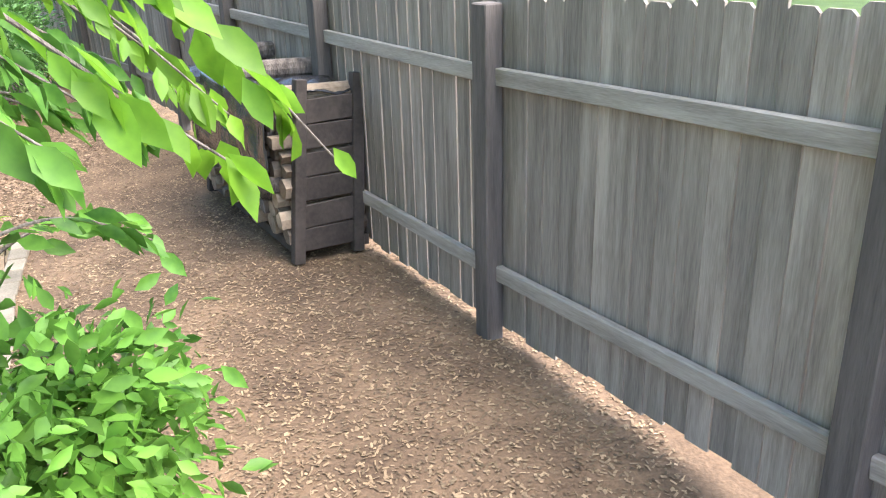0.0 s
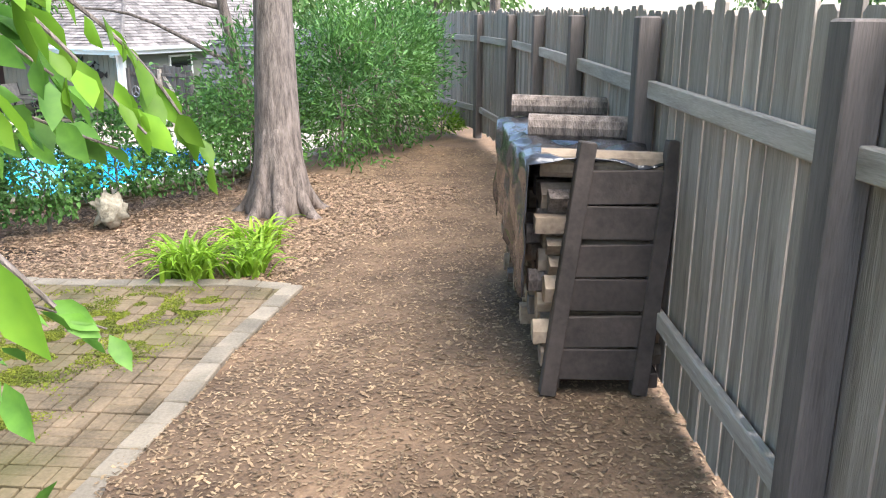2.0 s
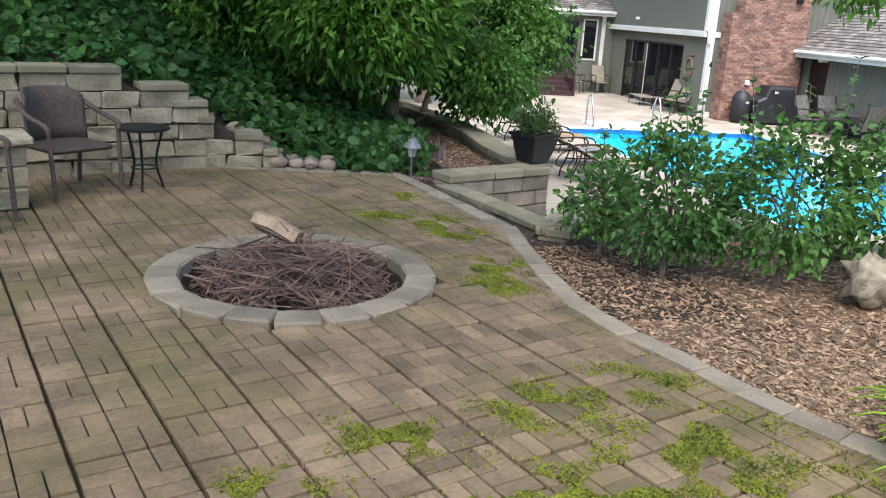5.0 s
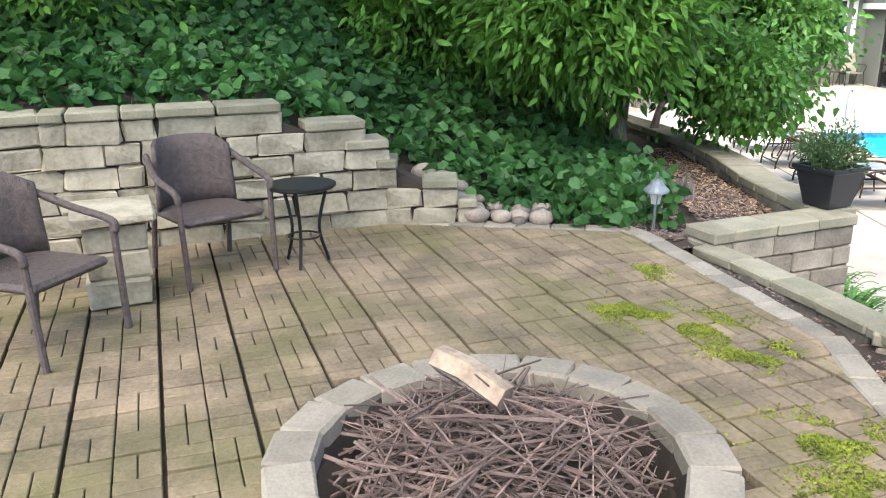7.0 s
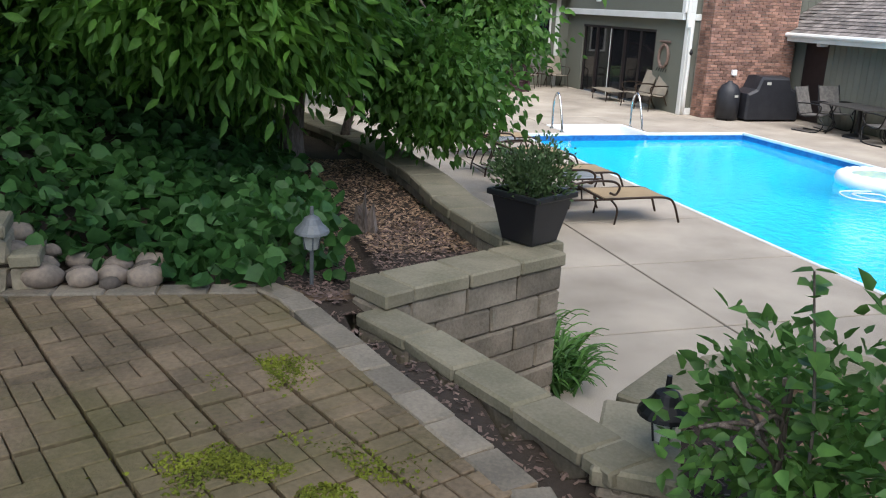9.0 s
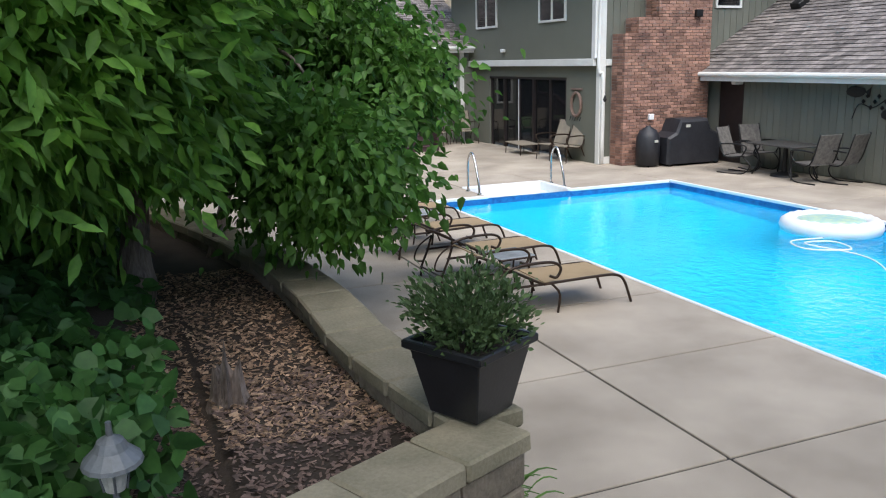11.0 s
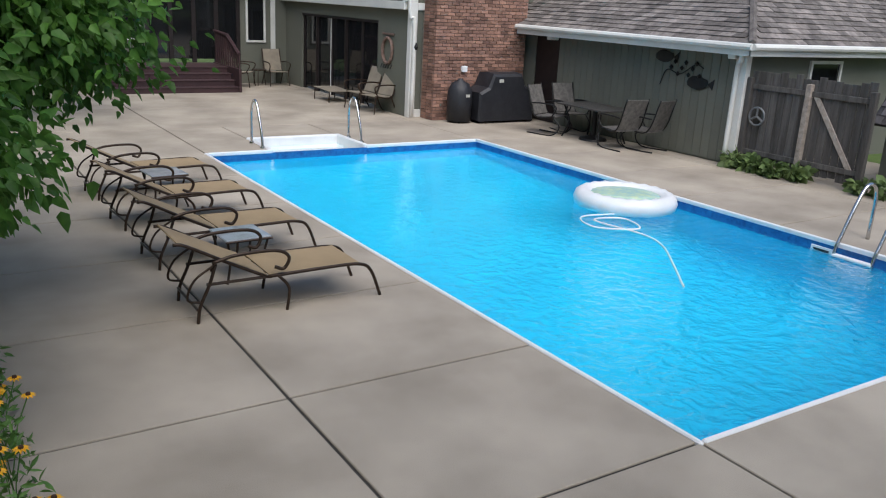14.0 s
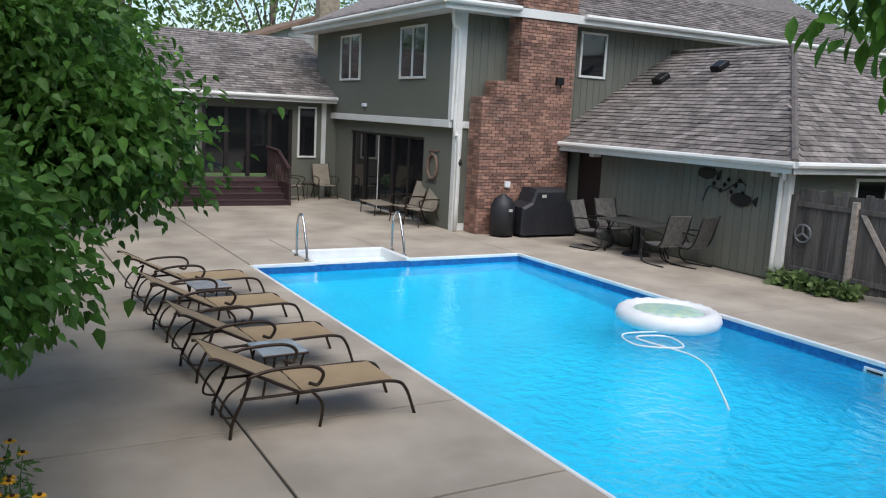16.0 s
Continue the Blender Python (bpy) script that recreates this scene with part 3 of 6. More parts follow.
rp = tagged(obj("rope", tube(BM(), smoothpts([(4.3, 5.1, WL + 0.02), (3.6, 5.2, WL + 0.015), (3.4, 4.7, WL + 0.015), (3.9, 4.4, WL + 0.02), (4.1, 4.9, WL + 0.015), (3.6, 4.95, WL + 0.03), (3.75, 4.2, WL + 0.015), (3.6, 3.7, WL + 0.012), (3.1, 3.05, WL + 0.01), (2.65, 2.5, WL)], 8), 0.014, 6), M_WHITE, smooth=True),
            "thin white rope tangled on the pool water", "rope")

# ---- loungers and small tables ----
def lounger(m):
    t = thing("sun_lounger", "tan sling chaise lounge with bronze metal frame on the deck", "sun lounger", "loungers beside the pool", m)
    W = 0.3
    for s in (-W, W):
        part("frame_rail", tube(BM(), smoothpts([(0.62, s, 0.33), (1.2, s, 0.34), (1.5, s, 0.33), (1.62, s, 0.25), (1.72, s, 0)], 5), 0.016, 8), M_METAL, t, smooth=True)
        part("back_rail", tube(BM(), smoothpts([(0.62, s, 0.33), (0.3, s, 0.49), (-0.06, s, 0.68), (-0.16, s, 0.70)], 4), 0.015, 8), M_METAL, t, smooth=True)
        part("side_bar", tube(BM(), [(0.1, s, 0.33), (0.62, s, 0.33)], 0.014, 8), M_METAL, t)
        part("rear_leg", tube(BM(), smoothpts([(0.18, s, 0.5), (0.12, s, 0.32), (0.04, s, 0.14), (0.02, s, 0)], 4), 0.015, 8), M_METAL, t, smooth=True)
        part("middle_leg", tube(BM(), smoothpts([(0.72, s, 0.33), (0.82, s, 0.2), (0.8, s, 0)], 4), 0.014, 8), M_METAL, t, smooth=True)
        part("brace", tube(BM(), smoothpts([(0.06, s, 0.18), (-0.06, s, 0.22), (0.0, s, 0.38), (0.18, s, 0.5)], 4), 0.011, 6), M_METAL, t, smooth=True)
        part("armrest", tube(BM(), smoothpts([(0.14, s * 1.12, 0.52), (0.35, s * 1.15, 0.57), (0.68, s * 1.15, 0.57), (0.8, s * 1.15, 0.5), (0.76, s * 1.12, 0.4), (0.68, s * 1.1, 0.42)], 5), 0.016, 8), M_METAL, t, smooth=True)
    part("cross_bar", tube(BM(), [(0.02, -W, 0.12), (0.02, W, 0.12)], 0.012, 6), M_METAL, t)
    bm = BM()
    slab(bm, [(0.64, -W, 0.35), (1.5, -W, 0.345), (1.5, W, 0.345), (0.64, W, 0.35)], 0.012)
    part("seat_sling", bm, M_SLING, t)
    bm = BM()
    slab(bm, [(0.62, -W, 0.35), (0.62, W, 0.35), (-0.13, W, 0.72), (-0.13, -W, 0.72)], 0.012)
    part("back_sling", bm, M_SLING, t)
    return t


first = lounger(pose(-2.3, 3.62, 0, 0, 0, 0))
for y, a in ((5.12, 3), (6.63, 4), (8.18, 6)):
    copy_thing(first, pose(-2.25, y, 0, 0, 0, a))


def side_table(x, y, a):
    t = thing("side_table", "small square glass-topped metal side table", "side table", "tables between loungers", pose(x, y, 0, 0, 0, a))
    # The pale blue-grey of the top stands in for a white-blue reflection.
    part("tabletop", bx(BM(), -0.23, 0.23, -0.23, 0.23, 0.41, 0.435, 0.01), mat("glass_top_painted_reflection", (0.34, 0.37, 0.39), rough=0.08, bump=0.0, spec=0.8), t, "glass top with a pale reflection in its colour")
    for sx in (-1, 1):
        for sy in (-1, 1):
            part("leg", tube(BM(), smoothpts([(sx * 0.2, sy * 0.2, 0.41), (sx * 0.17, sy * 0.17, 0.2), (sx * 0.22, sy * 0.22, 0)], 4), 0.012, 6), M_METAL, t)
    for s in (-1, 1):
        part("edge_bar", tube(BM(), [(-0.23, s * 0.23, 0.41), (0.23, s * 0.23, 0.41)], 0.012, 6), M_METAL, t)


side_table(-1.55, 4.38, 3)
side_table(-1.5, 7.38, 5)


def arm_chair(m, fabric, label, group, swivel=False):
    t = thing("patio_chair", label, "chair", group, m)
    fm = M_METAL if not swivel else M_BLACKM
    slab_seat = slab(BM(), [(-0.27, -0.25, 0.42), (0.27, -0.25, 0.42), (0.27, 0.25, 0.40), (-0.27, 0.25, 0.40)], 0.02)
    part("seat", slab_seat, fabric, t)
    part("backrest", slab(BM(), [(-0.26, 0.24, 0.42), (0.26, 0.24, 0.42), (0.25, 0.46, 1.02), (-0.25, 0.46, 1.02)], 0.02), fabric, t)
    for s in (-1, 1):
        part("frame", tube(BM(), smoothpts([(s * 0.28, -0.26, 0.42), (s * 0.28, 0.24, 0.41), (s * 0.27, 0.47, 1.04)], 5), 0.015, 8), fm, t, smooth=True)
        part("armrest", tube(BM(), smoothpts([(s * 0.29, 0.33, 0.66), (s * 0.32, 0.05, 0.68), (s * 0.32, -0.25, 0.66), (s * 0.31, -0.3, 0.58), (s * 0.29, -0.2, 0.42)], 5), 0.016, 8), fm, t, smooth=True)
        if swivel:
            part("spring_leg", tube(BM(), smoothpts([(s * 0.25, -0.2, 0.4), (s * 0.26, -0.38, 0.22), (s * 0.26, -0.2, 0.02), (s * 0.26, 0.4, 0.02)], 5), 0.014, 8), fm, t, smooth=True)
        else:
            part("front_leg", tube(BM(), [(s * 0.28, -0.24, 0.42), (s * 0.3, -0.3, 0)], 0.014, 8), fm, t)
            part("rear_leg", tube(BM(), smoothpts([(s * 0.28, 0.2, 0.42), (s * 0.29, 0.3, 0.2), (s * 0.29, 0.42, 0)], 4), 0.014, 8), fm, t)
    return t


# ---- house ----
def window(parent, axis, plane, a0, a1, z0, z1, out, panes=2, frame_m=None, fw=0.06):
    """A framed window on a wall; axis: the wall's run ('x' or 'y'); out: +1 or -1, the way it faces."""
    frame_m = frame_m or M_TRIM
    w = thing("window", "", "")
    w.parent = parent
    for k in ("label", "category"):
        if k in w:
            del w[k]
    def b(bm, u0, u1, v0, v1, d0, d1, bev=0.004):
        p, q = sorted((plane + out * d0, plane + out * d1))
        return bx(bm, u0, u1, p, q, v0, v1, bev) if axis == "x" else bx(bm, p, q, u0, u1, v0, v1, bev)
    bm = BM()
    b(bm, a0 - fw, a1 + fw, z1, z1 + fw, -0.02, 0.05)
    b(bm, a0 - fw, a1 + fw, z0 - fw, z0, -0.02, 0.05)
    b(bm, a0 - fw, a0, z0, z1, -0.02, 0.048)
    b(bm, a1, a1 + fw, z0, z1, -0.02, 0.048)
    for i in range(1, panes):
        c = a0 + (a1 - a0) * i / panes
        b(bm, c - 0.03, c + 0.03, z0, z1, -0.02, 0.045)
    part("window_frame", bm, frame_m, w)
    for i in range(panes):
        c0, c1 = a0 + (a1 - a0) * i / panes, a0 + (a1 - a0) * (i + 1) / panes
        part("pane", b(BM(), c0, c1, z0, z1, 0.004, 0.014, 0), M_GLASS_DARK, w)
    return w


house = thing("house", "two-storey olive grey house with white trim and grey shingle roofs", "house")
FX, CY, MX, GY = 5.72, 13.73, 8.66, 21.2   # facade, corner wall, terrace wall, garden wing
def wallpart(x0, x1, y0, y1, z0, z1, m=M_STUCCO, label=""):
    return part("wall", bx(BM(), x0, x1, y0, y1, z0, z1), m, house, label)


# facade along y, opening for the sliding doors
wallpart(FX, FX + 0.2, CY + 0.02, 15.3, -0.05, 2.45)
wallpart(FX, FX + 0.2, 20.0, GY, -0.05, 2.45)
wallpart(FX, FX + 0.2, 15.3, 20.0, 2.12, 2.45)
wallpart(FX - 0.15, FX + 0.2, CY + 0.02, 22.6, 2.45, 5.25)
wallpart(FX + 0.2, 20, CY, CY + 0.2, -0.05, 5.25, M_SIDING)
wallpart(FX + 0.02, FX + 0.2, CY, CY + 0.018, -0.05, 5.2, M_SIDING)
part("band_board", bx(BM(), FX - 0.2, FX - 0.1, CY + 0.0, 21.3, 2.42, 2.6, 0.01), M_TRIM, house)
part("band_board", bx(BM(), FX + 0.14, 6.5, CY - 0.06, CY - 0.004, 2.42, 2.58, 0.01), M_TRIM, house)
part("base_board", bx(BM(), FX + 0.14, 6.5, CY - 0.05, CY - 0.004, 0, 0.18, 0.01), M_TRIM, house)
part("corner_board", bx(BM(), FX - 0.19, FX + 0.13, CY - 0.07, CY + 0.1, 2.6, 5.2, 0.01), M_TRIM, house)
part("corner_board", bx(BM(), FX - 0.04, FX + 0.13, CY - 0.07, CY + 0.1, 0, 2.6, 0.01), M_TRIM, house)
# vertical boards on the corner wall
for i in range(46):
    x = FX + 0.14 + i * 0.2
    if x > 14.5:
        break
    part("siding_board", bx(BM(), x + 0.006, x + 0.194, CY - 0.012, CY + 0.02, 0.02, 5.2, 0.003), M_SIDING, house)
for y0, y1 in ((19.15, 20.5), (15.15, 16.45)):
    window(house, "y", FX - 0.15, y0, y1, 3.62, 4.8, -1)
window(house, "x", CY - 0.012, 9.2, 9.92, 3.86, 4.86, -1, 1)
# sliding doors
sd = new("sliding_door")
sd.parent = house
bm = BM()
bx(bm, FX + 0.02, FX + 0.14, 15.3, 20.0, 2.05, 2.12)
for i in range(6):
    y = 15.33 + i * (4.6 / 5)
    bx(bm, FX + 0.02 + 0.03 * (i % 2), FX + 0.12, y - 0.05, y + 0.05, 0.0, 2.05, 0.004)
part("door_frame", bm, M_DARK, sd, "dark bronze door frame")
for i in range(5):
    y = 15.33 + i * 0.92
    part("pane", bx(BM(), FX + 0.08, FX + 0.09, y + 0.05, y + 0.87, 0.06, 2.05), M_GLASS_DARK, sd)
for y in (17.2, 18.1):
    part("stile", bx(BM(), FX + 0.04, FX + 0.07, y - 0.02, y + 0.02, 0.0, 2.05, 0.003), M_TRIM, sd, "pale metal stile")
# downpipe at the corner
part("downpipe", tube(BM(), smoothpts([(FX - 0.45, CY - 0.35, 5.15), (FX - 0.25, CY - 0.1, 4.75), (FX - 0.08, CY - 0.1, 4.4), (FX - 0.1, CY - 0.1, 2.4), (FX + 0.02, CY - 0.12, 2.1), (FX + 0.02, CY - 0.12, 0.02)], 4), 0.045, 10), M_TRIM, house, smooth=True)
part("wall_lamp", lathe(BM(), [(0.04, 0), (0.06, 0.06), (0.03, 0.16)], 12, (FX + 0.06, CY - 0.14, 1.55)), M_BLACKM, house)
part("flood_light", bx(BM(), FX - 0.25, FX - 0.15, 18.55, 18.75, 2.82, 2.92, 0.02), M_WHITE, house)

# roofs
SH_E, SH_W = 0.16, 0.30
_shingle_rest = {}


def shingled(parent, p0, u, v, width, rise, material, objects=0, clip=None, seed=1):
    """Shingle courses over a roof plane: p0 the eave's corner, u along the eave, v up the slope. clip(a, b): keep a tab centred there."""
    rng = random.Random(seed)
    p0, u, v = Vector(p0), Vector(u).normalized(), Vector(v).normalized()
    nrm = u.cross(v)
    if nrm.z < 0:
        nrm = -nrm
    V, F, count = [], [], 0
    for j in range(int(rise / SH_E) + 1):
        off = rng.uniform(0, SH_W)
        for i in range(-1, int(width / SH_W) + 2):
            a = i * SH_W + off
            b = j * SH_E
            a0, a1 = max(0, a), min(width, a + SH_W - 0.008)
            if a1 - a0 < 0.04 or (clip and not clip((a0 + a1) / 2, b + 0.08)):
                continue
            h = 0.012 + rng.uniform(0, 0.012)
            q = [p0 + u * a0 + v * b, p0 + u * a1 + v * b, p0 + u * a1 + v * (b + SH_E + 0.03), p0 + u * a0 + v * (b + SH_E + 0.03)]
            vs = [q[0] + nrm * 0.001, q[1] + nrm * 0.001, q[0] + nrm * (h + 0.01), q[1] + nrm * (h + 0.01), q[2] + nrm * 0.006, q[3] + nrm * 0.006]
            fs = [(0, 1, 3, 2), (2, 3, 4, 5), (0, 2, 5), (1, 4, 3)]
            if count < objects and rng.random() < 0.75:
                ob = raw("shingle", vs, fs, material, parent)
                count += 1
            else:
                k = len(V)
                V += vs
                F += [tuple(k + n for n in f) for f in fs]
    ob = raw("shingles", V, F, material, parent)
    tagged(ob, kind="stuff")


def gutter(pts, parent):
    part("gutter", tube(BM(), pts, 0.06, 8), M_TRIM, parent)


# main roof: hip over the two-storey block
roof = part("roof", slab(BM(), [(FX - 0.75, 13.1, 5.2), (21, 13.1, 5.2), (21, 18, 7.6), (9.8, 18, 7.6)], 0.1), M_SHINGLE, house)
shingled(roof, (FX - 0.75, 13.1, 5.2), (1, 0, 0), (0, 4.9, 2.4), 15, 3.0, M_SHINGLE, 0, lambda a, b: a > b * 0.92)
r2 = part("roof", slab(BM(), [(FX - 0.75, 13.1, 5.2), (9.8, 18, 7.6), (9.8, 23, 7.6), (FX - 0.75, 23, 5.2)], 0.1), M_SHINGLE, house)
shingled(r2, (FX - 0.75, 13.1, 5.2), (0, 1, 0), (5.3, 0, 2.4), 9.9, 3.0, M_SHINGLE, 0, lambda a, b: a > b * 0.85)
part("fascia", bx(BM(), FX - 0.78, 20.5, 13.06, 13.12, 5.0, 5.2, 0.005), M_TRIM, house)
part("fascia", bx(BM(), FX - 0.8, FX - 0.74, 13.06, 23, 5.0, 5.2, 0.005), M_TRIM, house)
part("soffit", bx(BM(), FX - 0.74, FX - 0.15, 13.12, 23, 5.03, 5.06), M_TRIM, house)
part("soffit", bx(BM(), FX - 0.15, 20, 13.12, CY, 5.03, 5.06), M_TRIM, house)
gutter([(FX - 0.84, 13.0, 5.17), (FX - 0.84, 23, 5.17)], house)
gutter([(FX - 0.84, 13.0, 5.17), (6.85, 13.0, 5.17)], house)
gutter([(8.7, 13.0, 5.17), (20.5, 13.0, 5.17)], house)

# low wing over the terrace wall
EX, EY, EZ, RX, RZ = 8.3, 6.45, 2.2, 12.25, 4.62
HY = 9.9
wing = part("roof", slab(BM(), [(EX, EY, EZ), (EX, CY, EZ), (RX, CY, RZ), (RX, HY, RZ)], 0.08), M_SHINGLE, house)
sl = math.hypot(RX - EX, RZ - EZ)
hipk = (HY - EY) / sl
shingled(wing, (EX, EY, EZ), (0, 1, 0), (RX - EX, 0, RZ - EZ), CY - EY, sl, M_SHINGLE, 290, lambda a, b: a > b * hipk and b < sl, 3)
wing2 = part("roof", slab(BM(), [(EX, EY, EZ), (RX, HY, RZ), (RX + 6, HY, RZ), (RX + 6, EY, EZ)], 0.08), M_SHINGLE, house)
sl2 = math.hypot(HY - EY, RZ - EZ)
shingled(wing2, (EX, EY, EZ), (1, 0, 0), (0, HY - EY, RZ - EZ), 9, sl2, M_SHINGLE, 0, lambda a, b: a > b * (RX - EX) / sl2 and b < sl2, 4)
bm = BM()
tube(bm, [(EX, EY, EZ + 0.02), (RX, HY, RZ + 0.02)], 0.07, 6)
part("hip_cap", bm, M_SHINGLE, house)
part("ridge_cap", tube(BM(), [(RX, HY, RZ + 0.02), (RX, CY, RZ + 0.02)], 0.07, 6), M_SHINGLE, house)
part("fascia", bx(BM(), EX - 0.03, EX + 0.02, EY - 0.02, 13.3, EZ - 0.2, EZ - 0.02, 0.004), M_TRIM, house)
part("fascia", bx(BM(), EX - 0.03, 18, EY - 0.03, EY + 0.02, EZ - 0.2, EZ - 0.02, 0.004), M_TRIM, house)
gutter([(EX - 0.06, EY - 0.06, EZ - 0.04), (EX - 0.06, 13.3, EZ - 0.04)], house)
gutter([(EX - 0.06, EY - 0.08, EZ - 0.04), (18, EY - 0.08, EZ - 0.04)], house)
part("soffit", bx(BM(), EX + 0.02, 18, EY + 0.02, CY, EZ - 0.16, EZ - 0.13), M_TRIM, house)
part("downpipe", tube(BM(), smoothpts([(EX, EY + 0.2, EZ - 0.1), (EX + 0.1, EY + 0.25, EZ - 0.3), (MX - 0.08, EY + 0.45, EZ - 0.42), (MX - 0.1, EY + 0.45, 0)], 4), 0.045, 10), M_TRIM, house, smooth=True)
for x, y in ((10.9, 12.6), (11.4, 11.2)):
    z = EZ + (x - EX) * (RZ - EZ) / (RX - EX)
    part("roof_vent", bx(BM(), -0.18, 0.18, -0.16, 0.16, 0, 0.16, 0.02, pose(x, y, z, 0, -31, 0)), M_BLACKM, house)
wallpart(MX + 0.02, MX + 0.2, EY + 0.35, 11.95, -0.05, 2.1, M_SIDING)
wallpart(MX + 0.02, MX + 0.2, 12.85, CY, -0.05, 2.1, M_SIDING)
for i in range(28):
    y = EY + 0.5 + i * 0.2
    if y > 11.75:
        break
    part("siding_board", bx(BM(), MX - 0.012, MX + 0.022, y + 0.005, y + 0.195, 0.03, 2.05, 0.003), M_SIDING, house)
part("corner_board", bx(BM(), MX - 0.03, MX + 0.1, EY + 0.3, EY + 0.48, 0, 2.06, 0.006), M_TRIM, house)
part("door", bx(BM(), MX + 0.05, MX + 0.1, 11.95, 12.85, 0.02, 2.05, 0.004), M_DARK, house, "dark entry door")
wallpart(MX + 0.2, 18, EY + 0.35, EY + 0.5, -0.05, 2.1, M_SIDING)
window(house, "x", EY + 0.35, 10.6, 11.5, 1.35, 1.85, -1, 1)
for y in (12.0, 6.9):
    part("eave_speaker", bx(BM(), EX + 0.05, EX + 0.3, y - 0.08, y + 0.08, 1.92, 2.05, 0.02), M_TRIM, house)
# metal fish ornament
orn = thing("wall_ornament", "dark metal fish ornament hung on the siding wall", "wall ornament", at=pose(MX - 0.04, 8.25, 1.58))
for dy, dz, s in ((0.45, 0.25, 0.24), (-0.45, -0.18, 0.26)):
    part("fish", lump(BM(), (0, dy, dz), s, 3, (0.06, 1, 0.5), 2, 0.25), M_BLACKM, orn)
    part("tail", slab(BM(), [(0, dy - s, dz), (0.01, dy - s * 1.5, dz + 0.1), (0.01, dy - s * 1.4, dz - 0.1)], 0.012), M_BLACKM, orn)
part("stem", tube(BM(), smoothpts([(0, 0.5, -0.3), (0, 0.35, 0.0), (0, 0.0, -0.05), (0, -0.35, 0.15), (0, -0.55, 0.1)], 5), 0.012, 6), M_BLACKM, orn)
for k in range(9):
    part("bubble", lathe(BM(), [(0.01, -0.045), (0.045, 0), (0.01, 0.045)], 8, (0, 0.25 - k * 0.09, 0.06 + 0.13 * math.sin(k * 2.1))), M_BLACKM, orn)
# wreath hook board by the sliding doors
hk = thing("wall_wreath", "dark twig wreath hung on a wall rack", "wreath", at=pose(FX - 0.04, 14.75, 1.45))
bm = BM()
tube(bm, [(0, 0.24 * math.cos(a), 0.3 * math.sin(a)) for a in [2 * math.pi * k / 18 for k in range(19)]], 0.04, 6)
part("ring", bm, M_TWIG, hk)
part("rack", bx(BM(), 0.0, 0.03, -0.28, 0.28, 0.36, 0.41, 0.006), M_TWIG, hk)
for k in range(5):
    part("hook", tube(BM(), [(0, -0.24 + k * 0.12, -0.32), (-0.04, -0.24 + k * 0.12, -0.42)], 0.01, 5), M_BLACKM, hk)

# garden wing with dark deck steps
G0 = -1.5
for a in [(G0, 1.6, 0, 3.0), (4.3, FX, 0, 3.0), (1.6, 4.3, 2.68, 3.0)]:
    wallpart(a[0], a[1], GY, GY + 0.2, a[2] - 0.05, a[3])
window(house, "x", GY, 0.85, 1.4, 1.25, 2.68, -1, 1)
window(house, "x", GY, 4.52, 5.0, 1.25, 2.68, -1, 1)
part("pilaster", bx(BM(), 5.22, 5.36, GY - 0.06, GY - 0.003, 0, 2.95, 0.006), M_TRIM, house)
bm = BM()
bx(bm, 1.6, 4.3, GY + 0.02, GY + 0.12, 2.6, 2.68)
for x in (1.65, 2.3, 2.95, 3.6, 4.25):
    bx(bm, x - 0.06, x + 0.06, GY + 0.02, GY + 0.12, 0.6, 2.6, 0.004)
pd = new("patio_door")
pd.parent = house
part("door_frame", bm, M_DARK, pd)
for x in (1.71, 2.36, 3.01, 3.66):
    part("pane", bx(BM(), x, x + 0.53, GY + 0.06, GY + 0.07, 0.7, 2.6), M_GLASS_DARK, pd)
gr = part("roof", slab(BM(), [(G0 - 0.4, GY - 0.35, 3.05), (FX + 0.2, GY - 0.35, 3.05), (FX + 0.2, GY + 3.4, 4.95), (G0 + 2.6, GY + 3.4, 4.95)], 0.1), M_SHINGLE, house)
shingled(gr, (G0 - 0.4, GY - 0.35, 3.05), (1, 0, 0), (0, 3.75, 1.9), FX + 0.2 - G0 + 0.4, 4.2, M_SHINGLE, 0, lambda a, b: a > b * 0.72, 5)
part("fascia", bx(BM(), G0 - 0.4, FX + 0.2, GY - 0.4, GY - 0.35, 2.86, 3.05, 0.004), M_TRIM, house)
gutter([(G0 - 0.4, GY - 0.44, 3.0), (FX + 0.25, GY - 0.44, 3.0)], house)
part("soffit", bx(BM(), G0 - 0.4, FX, GY - 0.35, GY, 2.88, 2.9), M_TRIM, house)
stp = thing("deck_steps", "dark red-brown painted wooden steps up to the patio doors", "steps", kind="structure")
for k in range(4):
    y = 18.9 + k * 0.3
    y1 = GY - 0.02 if k == 3 else y + 0.32
    part("tread", bx(BM(), 0.2, 3.45, y, y1, 0.15 * (k + 1) - 0.03, 0.15 * (k + 1), 0.006), M_DECKWOOD, stp)
    part("riser", bx(BM(), 0.22, 3.43, y + 0.02, y + 0.05, 0.15 * k, 0.15 * (k + 1) - 0.03), M_DECKWOOD, stp)
part("stringer", bx(BM(), 3.45, 3.52, 18.9, GY - 0.02, 0, 0.62, 0.006), M_DECKWOOD, stp)
part("railing", tube(BM(), [(3.5, 19.0, 1.0), (3.5, 20.0, 1.45), (3.5, 21.1, 1.5)], 0.05, 6), M_DECKWOOD, stp)
for k in range(12):
    y = 19.02 + k * 0.18
    part("baluster", bx(BM(), 3.48, 3.52, y - 0.02, y + 0.02, 0.1, 1.0 + min(1.0, (y - 19)) * 0.45), M_DECKWOOD, stp)

